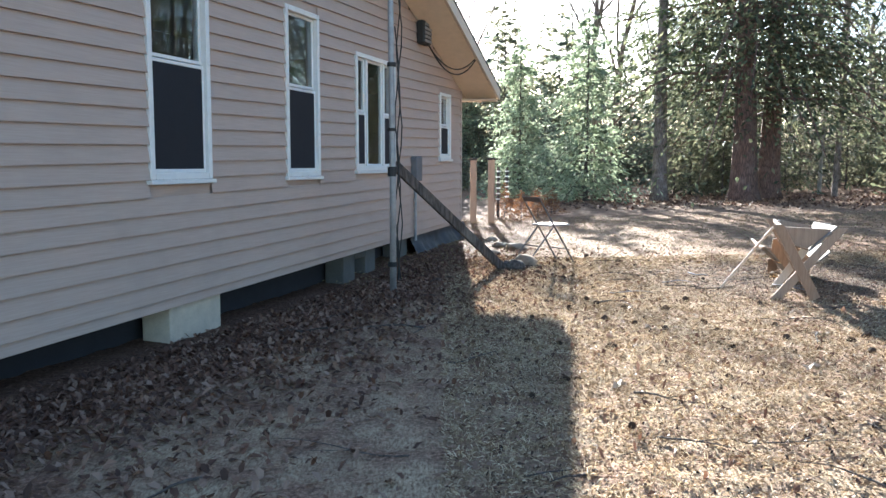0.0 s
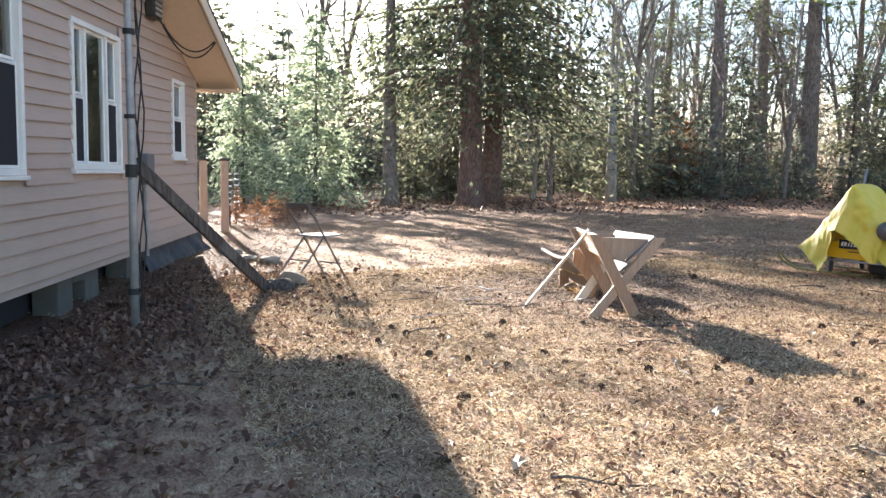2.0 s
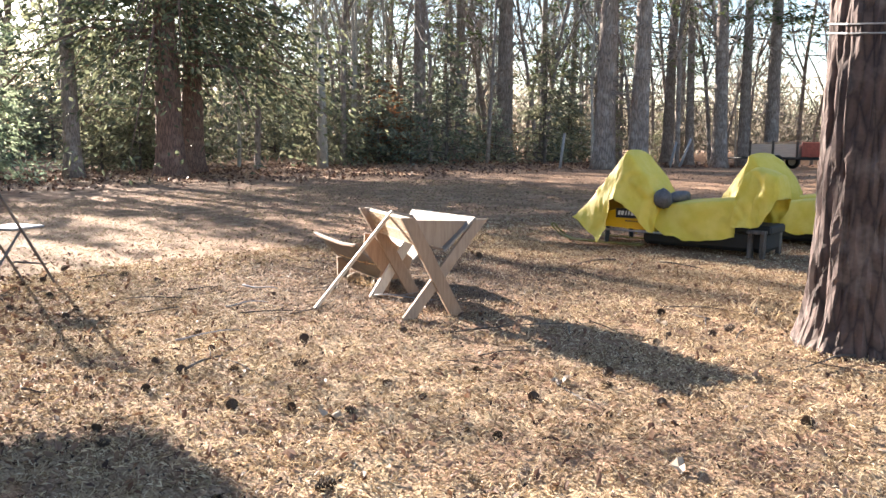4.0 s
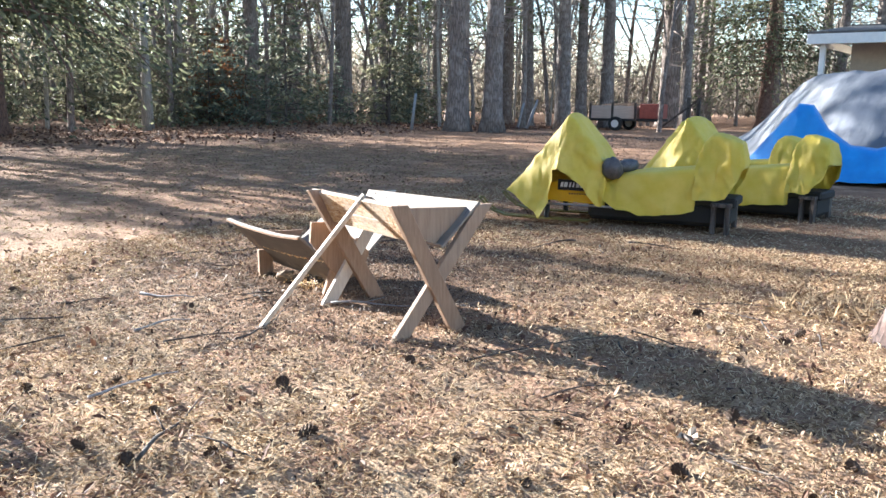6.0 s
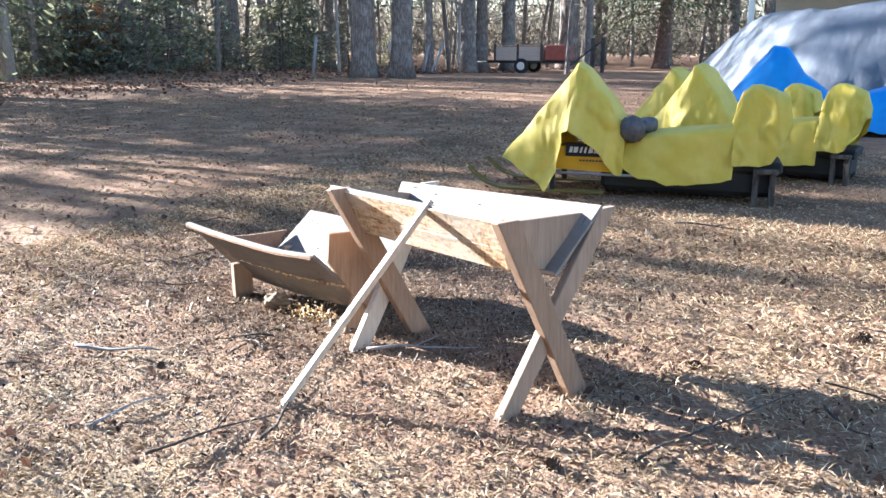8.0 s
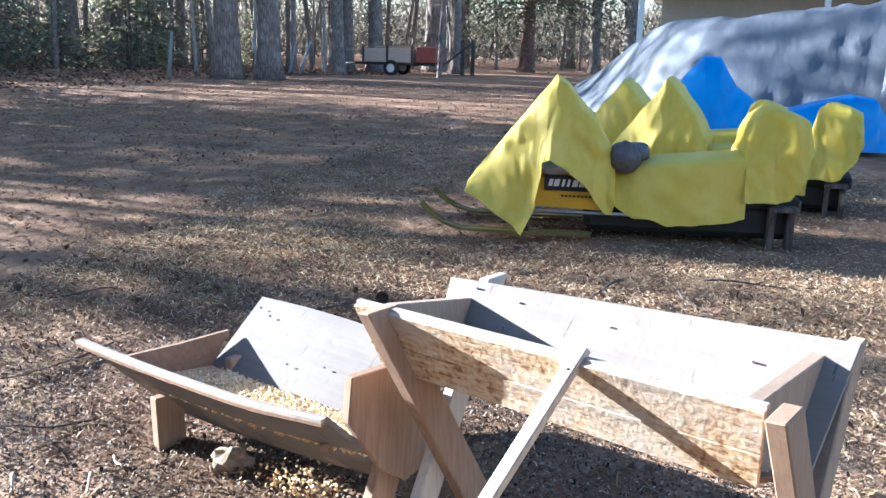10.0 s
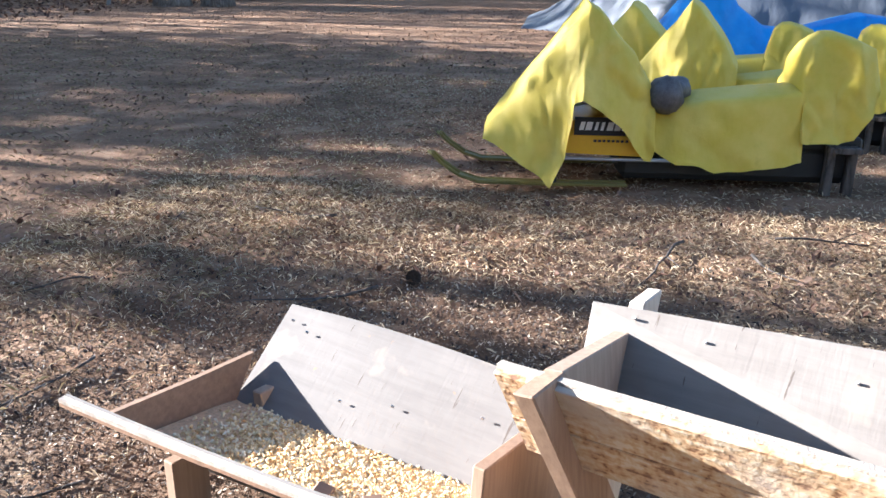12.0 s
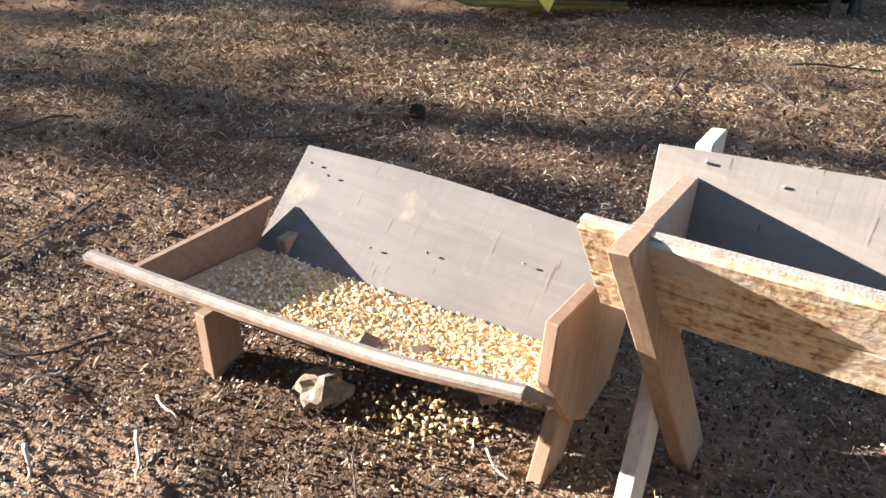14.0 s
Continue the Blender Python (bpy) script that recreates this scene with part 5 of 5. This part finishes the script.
def far_wood():
    """A belt of brush and twigs far behind the trunks."""
    rng = np.random.default_rng(9)
    n = 130000
    a = rng.uniform(-0.12, 1.75, n)
    D = rng.uniform(60, 110, n)
    z = np.abs(rng.normal(0, 1, n)) * (2.0 + 2.0 * np.sin(a * 23) ** 2) + 0.3
    c = np.stack([D * np.sin(a), D * np.cos(a) + 2, z + 0.5], 1)
    me = tufts(rng, c, np.tile(np.array([0.0, 0.0, 0.6]), (n, 1)), 0.8, 0.06, 0.0, "far_wood", M_FAR)
    tagged(new("far_wood", me), "dense far brush and twigs of the wood", "woods", kind="stuff")


M_FAR = leaf_mat("far_twigs", (0.1, 0.095, 0.07), (0.21, 0.18, 0.14), (0.38, 0.31, 0.25), 0.45)
far_wood()


# ---- the thick trunk beside the path ----
def near_trunk():
    t = empty("old_pine_tree", Matrix.Translation((5.54, 6.42, ground_z(5.54, 6.42))), "thick old pine trunk with deep plated bark beside the path", "tree")
    bm = bmesh.new()
    n, m = 72, 90
    rows = []
    for i in range(m + 1):
        z = -0.12 + 5.2 * (i / m) ** 1.25
        row = []
        for j in range(n):
            a = 2 * math.pi * j / n
            r = 0.305 - 0.008 * z + 0.1 * math.exp(-max(z, 0) / 0.2)
            r += 0.045 * max(0, math.sin(a * 4 + 0.8)) ** 2 * math.exp(-max(z, 0) / 0.3)
            cx, cy = math.cos(a), math.sin(a)
            w = noise.noise((cx * 2, cy * 2, z * 0.7))
            ridge = abs(noise.noise((cx * 4.5 + 0.4 * w, cy * 4.5, z * 0.9)))
            plate = abs(noise.noise((cx * 8, cy * 8, z * 2.6 + 4)))
            r += 0.11 * min(ridge, 0.3) + 0.06 * min(plate, 0.3) + 0.008 * noise.noise((cx * 24, cy * 24, z * 9))
            row.append(bm.verts.new((cx * r + 0.01 * z, cy * r, z)))
        rows.append(row)
    for r0, r1 in zip(rows, rows[1:]):
        for j in range(n):
            bm.faces.new((r0[j], r0[(j + 1) % n], r1[(j + 1) % n], r1[j]))
    part("trunk", bm, M_TRUNK, t)
    # upper trunk and crown above the view
    bm = bmesh.new()
    tube(bm, [(0.05, 0, 5.0), (0.1, 0, 10), (0.15, 0.1, 20)], [0.29, 0.25, 0.06], 12)
    part("upper_trunk", bm, M_TRUNK, t, smooth=True)
    for z, d in ((2.16, 0.0), (2.2, 0.02), (2.5, 0.05)):
        bm = bmesh.new()
        pts = [(0.342 * math.cos(k * 0.2618) + 0.02, 0.342 * math.sin(k * 0.2618), z + d + 0.05 * math.sin(k * 0.2618 + 1)) for k in range(25)]
        tube(bm, pts, 0.006, 5)
        part("wire", bm, M_GREYMETAL, t, "thin grey wire wound round the trunk")


M_TRUNK = bark_mat("old_pine_bark", (0.025, 0.016, 0.014), (0.13, 0.084, 0.072), (0.24, 0.19, 0.165))
near_trunk()

# ---- small things in the yard ----


def build_chair():
    gz = ground_z(1.85, 12.7)
    c = empty("folding_chair", Matrix.Translation((1.6, 12.8, gz)) @ Matrix.Rotation(radians(-58), 4, 'Z'), "old metal folding chair with thin legs on the lawn", "chair")
    # local +y is the way the chair faces
    for x in (-0.2, 0.2):
        bm = bmesh.new()
        tube(bm, [(x, 0.36, 0.0), (x, -0.34, 1.02)], 0.014, 8)
        part("back_upright", bm, M_STEEL, c)
        bm = bmesh.new()
        tube(bm, [(x * 0.9, -0.42, 0.16), (x * 0.9, -0.02, 0.60)], 0.013, 8)
        part("rear_leg", bm, M_STEEL, c)
    bm = bmesh.new()
    box(bm, (-0.2, -0.16, 0.585), (0.2, 0.26, 0.61), 0.01)
    part("seat", bm, M_GREYMETAL, c)
    bm = bmesh.new()
    prism(bm, [(-0.19, -0.305, 0.95), (0.19, -0.305, 0.95), (0.19, -0.345, 1.02), (-0.19, -0.345, 1.02)], 0.012)
    part("backrest", bm, M_STEEL, c)
    for y, z in ((0.25, 0.22), (-0.3, 0.29)):
        bm = bmesh.new()
        tube(bm, [(-0.2, y, z), (0.2, y, z)], 0.01, 6)
        part("stretcher", bm, M_STEEL, c)
    bm = bmesh.new()
    bmesh.ops.create_icosphere(bm, subdivisions=3, radius=0.11)
    for v in bm.verts:
        v.co = Vector((v.co.x * 2.2, v.co.y * 1.0, v.co.z * 0.9)) * (1 + 0.25 * noise.noise(v.co * 8))
    o = link_mesh("rock", bm, M_STONE, smooth=True)
    o.matrix_world = c.matrix_world @ Matrix.Translation((0, -0.42, 0.06))
    tagged(o, "low rounded stone under the chair's rear legs", "rock")


M_STEEL = plain("dull_brown_steel", (0.16, 0.14, 0.13), 0.5, 0.4, var=0.3)
build_chair()


def cone_mesh():
    bm = bmesh.new()
    for i in range(9):
        f = i / 8
        r = 0.026 * math.sin(math.pi * (0.12 + 0.8 * f)) + 0.004
        for j in range(7):
            a = 2 * math.pi * j / 7 + i * 0.45
            p = Vector((math.cos(a) * r * 0.5, math.sin(a) * r * 0.5, 0.1 * f))
            q = Vector((math.cos(a) * r * 1.5, math.sin(a) * r * 1.5, 0.1 * f + 0.012))
            s = Vector((-math.sin(a), math.cos(a), 0)) * 0.009
            bm.faces.new([bm.verts.new(v) for v in (p - s * 0.6, p + s * 0.6, q + s, q + Vector((0, 0, 0.006)), q - s)])
    me = bpy.data.meshes.new("pine_cone")
    bm.to_mesh(me)
    bm.free()
    me.materials.append(M_CONE)
    return me


M_CONE = plain("dark_pine_cone", (0.07, 0.045, 0.03), 0.8, var=0.4, scale=40)
CONE = cone_mesh()
rng = np.random.default_rng(77)
for i in range(190):
    x, y = float(rng.uniform(0.4, 6.6)), float(rng.uniform(4.5, 14.0))
    d = (Vector((x, y, 0)) - Vector((4.1, 10.0, 0))).length
    if d < 1.1:
        continue
    if (x > 3.6 and rng.random() < 0.6) or y < 6.0 and rng.random() < 0.5:
        continue
    if y > 8.3 and x > 2.2 and rng.random() < 0.65:
        continue
    ob = new("pine_cone", CONE)
    s = float(rng.uniform(0.4, 0.85))
    ob.matrix_world = Matrix.Translation((x, y, ground_z(x, y) + 0.018)) @ Euler((float(rng.uniform(1.2, 1.9)), float(rng.uniform(-0.3, 0.3)), float(rng.uniform(0, 6.28)))).to_matrix().to_4x4() @ Matrix.Diagonal((s, s, s, 1))
    tagged(ob, "dark open pine cone lying on the lawn", "pine cone", "fallen pine cones")


def twig(x, y, ang, L, r, seed, mat=None):
    bm = bmesh.new()
    pts = []
    for k in range(8):
        f = k / 7
        px, py = x + math.cos(ang) * L * f + 0.06 * L * noise.noise((f * 3, seed, 0)), y + math.sin(ang) * L * f + 0.06 * L * noise.noise((f * 3, seed, 5))
        pts.append((px, py, ground_z(px, py) + 0.03 + 0.015 * math.sin(f * 5 + seed)))
    tube(bm, pts, [r * (1 - 0.7 * k / 7) for k in range(8)], 6)
    if L > 0.5:
        b = Vector(pts[3])
        tube(bm, [b, b + Vector((math.cos(ang + 0.6) * L * 0.3, math.sin(ang + 0.6) * L * 0.3, 0.02))], [r * 0.5, r * 0.2], 5)
    label = "pale barkless twig lying on the soil by the feeders" if mat else "thin dark fallen twig lying on the lawn"
    tagged(link_mesh("fallen_twig", bm, mat or M_BARKD, smooth=True), label, "twig", "fallen twigs")


for i in range(70):
    x, y = float(rng.uniform(-1.5, 7.5)), float(rng.uniform(3.0, 13.0))
    twig(x, y, float(rng.uniform(0, 6.28)), float(rng.uniform(0.15, 0.85)), float(rng.uniform(0.004, 0.010)), i * 1.7)
for x, y, a, L in ((3.0, 9.9, 0.4, 0.9), (2.7, 10.2, -0.3, 0.7), (3.5, 8.6, -0.5, 1.1), (3.9, 10.6, 2.0, 0.35), (3.75, 10.5, 1.2, 0.3)):
    twig(x, y, a, L, 0.007, x * 5)
for x0, y0, x1, y1, tr in ((4.11, 11.36, 3.95, 11.27, 0.006), (4.26, 11.39, 4.17, 11.28, 0.005), (4.26, 10.49, 4.15, 10.42, 0.005), (3.35, 11.41, 3.48, 10.95, 0.012),
                           (2.79, 10.63, 3.15, 10.55, 0.009), (3.98, 10.07, 4.3, 9.6, 0.009), (1.96, 9.72, 2.44, 9.69, 0.009), (4.0, 11.6, 3.9, 11.52, 0.007), (4.3, 11.7, 4.2, 11.75, 0.006)):
    twig(x0, y0, math.atan2(y1 - y0, x1 - x0), math.hypot(x1 - x0, y1 - y0), tr, x0 * 7 + y0, M_GREYPOST if tr > 0.008 else M_PALE)


def litter(name, n, xr, yr, length, width, lift, mat, label, cat, seed, mask=None):
    """Straw, needles or leaves lying and standing on the ground, one joined mesh."""
    r = np.random.default_rng(seed)
    x, y = r.uniform(*xr, n), r.uniform(*yr, n)
    if mask is not None:
        keep = np.array([r.random() < mask(float(a), float(b)) for a, b in zip(x, y)])
        x, y = x[keep], y[keep]
    n = len(x)
    z = np.array([ground_z(float(a), float(b)) + micro_z(float(a), float(b)) for a, b in zip(x, y)])
    a = r.uniform(0, 2 * np.pi, n)
    tilt = np.abs(r.normal(0, lift, n))
    L = length * r.uniform(0.5, 1.5, n)
    d = np.stack([np.cos(a) * np.cos(tilt), np.sin(a) * np.cos(tilt), np.sin(tilt)], 1)
    s = np.stack([-np.sin(a), np.cos(a), r.normal(0, 0.35, n)], 1) * (width * r.uniform(0.6, 1.4, n))[:, None]
    c = np.stack([x, y, z + 0.006 + r.uniform(0, 0.01, n)], 1)
    e = c + d * L[:, None]
    mid = (c + e) / 2 + np.array([0, 0, 1]) * (0.15 * L)[:, None]
    v = np.stack([c - s * 0.6, c + s * 0.6, mid + s, e, mid - s], 1).reshape(-1, 3)
    me = bpy.data.meshes.new(name)
    me.from_pydata(v.tolist(), [], np.arange(5 * n).reshape(-1, 5).tolist())
    me.materials.append(mat)
    tagged(new(name, me), label, cat, kind="stuff")


M_STRAW = leaf_mat("dry_straw", (0.11, 0.066, 0.04), (0.5, 0.37, 0.225), (0.9, 0.77, 0.55), 0.22)
M_FARSTRAW = leaf_mat("olive_straw", (0.11, 0.075, 0.04), (0.32, 0.24, 0.12), (0.5, 0.41, 0.23), 0.15)
M_PALELEAF = plain("pale_dry_leaf", (0.36, 0.28, 0.2), 0.7, var=0.25, scale=30)
# dark chip tones lowered too, for the tree shadow painted into the soil
M_SHADECHIP = leaf_mat("shaded_soil_chips", (0.03, 0.02, 0.015), (0.11, 0.076, 0.054), (0.52, 0.41, 0.3), 0.0)
M_PALECHIP = leaf_mat("pale_chips", (0.2, 0.15, 0.11), (0.4, 0.31, 0.22), (0.66, 0.56, 0.43), 0.0)
M_DEBRIS = leaf_mat("dark_debris", (0.02, 0.014, 0.011), (0.06, 0.037, 0.027), (0.14, 0.085, 0.06), 0.0)
M_DRYLEAF = leaf_mat("dry_oak_leaves", (0.06, 0.034, 0.026), (0.19, 0.1, 0.065), (0.38, 0.26, 0.19), 0.2)


def lawn_mask(x, y):
    off = (Vector((x, y, 0)) - HOUSE_C).dot(H_N)
    if off < 0.1:
        return 0.0
    bare = smooth01(0.1, 0.35, noise.noise((x * 0.45, y * 0.45, 1.0)))
    near_tray = 1 - 0.93 * (1 - smooth01(1.1, 3.0, math.hypot(x - 4.7, y - 10.8)))
    tuft = 0.25 + 0.75 * smooth01(-0.15, 0.2, noise.noise((x * 5.0, y * 5.0, 4.0)))
    return (1 - 0.35 * bare) * near_tray * (0.35 + 0.65 * tuft)


def house_mask(x, y):
    off = (Vector((x, y, 0)) - HOUSE_C).dot(H_N)
    return 0.0 if off < 0.0 else (1.0 if off < 2.0 else 0.18 if math.hypot(x - 4.4, y - 10.8) > 1.8 else 0.05)


def drift_mask(x, y):
    off = (Vector((x, y, 0)) - HOUSE_C).dot(H_N)
    return 0.0 if off < 0.2 else 1.0 - 0.98 * smooth01(1.0, 3.7, off)


litter("straw", 330000, (0.0, 8.0), (2.5, 13.5), 0.034, 0.0024, 0.45, M_STRAW, "dry straw-coloured grass blades and pine needles", "grass", 1, lawn_mask)
litter("near_straw", 45000, (-0.5, 8.0), (-3.0, 2.5), 0.04, 0.0028, 0.45, M_STRAW, "dry straw-coloured grass blades behind the starting point", "grass", 22)
litter("mid_straw", 42000, (6.5, 13.0), (6.0, 14.0), 0.034, 0.002, 0.4, M_STRAW, "dry straw-coloured grass blades between the parked machines", "grass", 21)
litter("far_straw", 36000, (-2.0, 16.0), (12.0, 24.0), 0.05, 0.0028, 0.4, M_FARSTRAW, "dry straw-coloured grass blades and pine needles", "grass", 2)
litter("leaf_litter", 26000, (-3.5, 7.5), (2.5, 15.0), 0.05, 0.014, 0.45, M_DRYLEAF, "brown dry leaves scattered over the ground", "leaves", 3, house_mask)
litter("wood_chips", 80000, (2.2, 7.5), (8.6, 13.5), 0.014, 0.003, 0.5, M_SHADECHIP, "small dark and pale wood chips on the soil", "chips", 8, lambda x, y: 1.0 - smooth01(1.4, 3.2, math.hypot(x - 4.7, y - 10.7)))
litter("pale_chips", 26000, (2.2, 7.0), (8.8, 13.2), 0.011, 0.0042, 0.45, M_PALECHIP, "small pale corn hulls and wood crumbs on the soil", "chips", 43, lambda x, y: 1.0 - smooth01(1.2, 2.6, math.hypot(x - 4.3, y - 10.8)))
litter("dry_weeds", 380, (5.62, 6.35), (6.95, 7.55), 0.11, 0.002, 0.7, M_STRAW, "tuft of dry pale weed stalks beside the old pine", "weeds", 44)
litter("dark_debris", 16000, (0.2, 8.0), (2.5, 13.5), 0.02, 0.006, 0.6, M_DEBRIS, "dark bark crumbs and cone scales strewn over the lawn", "debris", 41)
litter("house_leaves", 34000, (-4.2, 2.4), (1.6, 13.5), 0.055, 0.017, 0.5, M_DRYLEAF, "red-brown dry leaves drifted along the house wall", "leaves", 12, drift_mask)
litter("yard_leaves", 8000, (7.0, 26.0), (9.0, 26.0), 0.045, 0.013, 0.35, M_DRYLEAF, "brown leaves and needles scattered over the far yard", "leaves", 31)
litter("edge_leaves", 14000, (2.0, 45.0), (24.0, 40.0), 0.11, 0.04, 0.4, M_DRYLEAF, "rust-brown leaves along the wood's edge", "leaves", 4, lambda x, y: smooth01(27, 33, 0.25 * x + y))
for fx, fy in ((0.78, 21.8), (1.24, 21.7), (1.6, 24.5), (2.0, 26.5)):
    fz = ground_z(fx, fy)
    big = fy < 22
    p = empty("fence_post", Matrix.Translation((fx, fy, fz)), "square yellow-brown wooden post with a dark cap" if big else "slim dark post with rings of pale insulators", "post", "fence posts")
    hgt = 1.62 if big else 1.45
    part("shaft", beam(bmesh.new(), (0, 0, -0.05), (0, 0, hgt), 0.17 if big else 0.08, 0.17 if big else 0.08, (1, 0, 0), 0.01), M_LUMBER if big else M_BARKD, p)
    bm = bmesh.new()
    if big:
        box(bm, (-0.11, -0.11, hgt), (0.11, 0.11, hgt + 0.06), 0.015)
        part("cap", bm, M_BARKD, p)
    else:
        bm.free()
        for k in range(6):
            part("insulator", tube(bmesh.new(), [(0, 0, 0.5 + k * 0.16), (0, 0, 0.54 + k * 0.16)], 0.07, 8), M_WHITE, p)

for rx, ry, rs in ((1.05, 15.4, 0.1), (1.3, 15.0, 0.13), (0.85, 14.3, 0.08), (1.2, 13.6, 0.07), (0.95, 16.6, 0.1)):
    bm = bmesh.new()
    bmesh.ops.create_icosphere(bm, subdivisions=4, radius=rs)
    for v in bm.verts:
        v.co = Vector((v.co.x * 1.3, v.co.y, v.co.z * 0.6)) * (1 + 0.45 * noise.noise(v.co * 11 + Vector((rx, ry, 0))) + 0.2 * noise.noise(v.co * 30))
    o = link_mesh("rock", bm, M_STONE, smooth=True)
    o.matrix_world = Matrix.Translation((rx, ry, ground_z(rx, ry) + rs * 0.2))
    tagged(o, "rounded field stone lying beside the house corner", "rock", "stones by the house")

# a few large pale leaves on the lawn
for lx, ly, lt in ((2.65, 5.95, 0.4), (1.9, 7.6, 1.9), (3.3, 7.2, 2.8), (1.2, 5.6, 4.0), (4.6, 5.4, 5.2), (5.0, 7.7, 1.0)):
    bm = bmesh.new()
    ring = []
    for k in range(14):
        a = 2 * math.pi * k / 14
        r = 0.042 * (1 + 0.35 * math.cos(5 * a)) * (1.25 if k in (0, 1, 13) else 1.0)
        ring.append(bm.verts.new((r * math.cos(a) * 1.3, r * math.sin(a), 0.018 * math.sin(3 * a + lt) + 0.012)))
    mid = bm.verts.new((0, 0, 0.004))
    for k in range(14):
        bm.faces.new((mid, ring[k], ring[(k + 1) % 14]))
    o = link_mesh("fallen_leaf", bm, M_PALELEAF)
    o.matrix_world = Matrix.Translation((lx, ly, ground_z(lx, ly) + 0.02)) @ Matrix.Rotation(lt, 4, 'Z')
    tagged(o, "large pale curled dry leaf lying on the lawn", "leaf", "large fallen leaves")

# weathered poles at the wood's edge
for px, py, ph, lean in ((24.4, 26.0, 1.35, 0.12), (27.5, 24.6, 1.2, -0.18), (30.5, 25.2, 1.1, 0.2), (30.9, 25.0, 1.25, 0.35)):
    bm = bmesh.new()
    z0 = ground_z(px, py)
    tube(bm, [(px, py, z0 - 0.1), (px + lean * 0.4, py - lean * 0.6, z0 + ph * 0.5), (px + lean * 0.8, py - lean * 1.1, z0 + ph)], [0.06, 0.055, 0.045], 8)
    tagged(link_mesh("edge_pole", bm, M_GREYPOST, smooth=True), "grey weathered leaning pole at the wood's edge", "pole", "poles at the wood's edge")
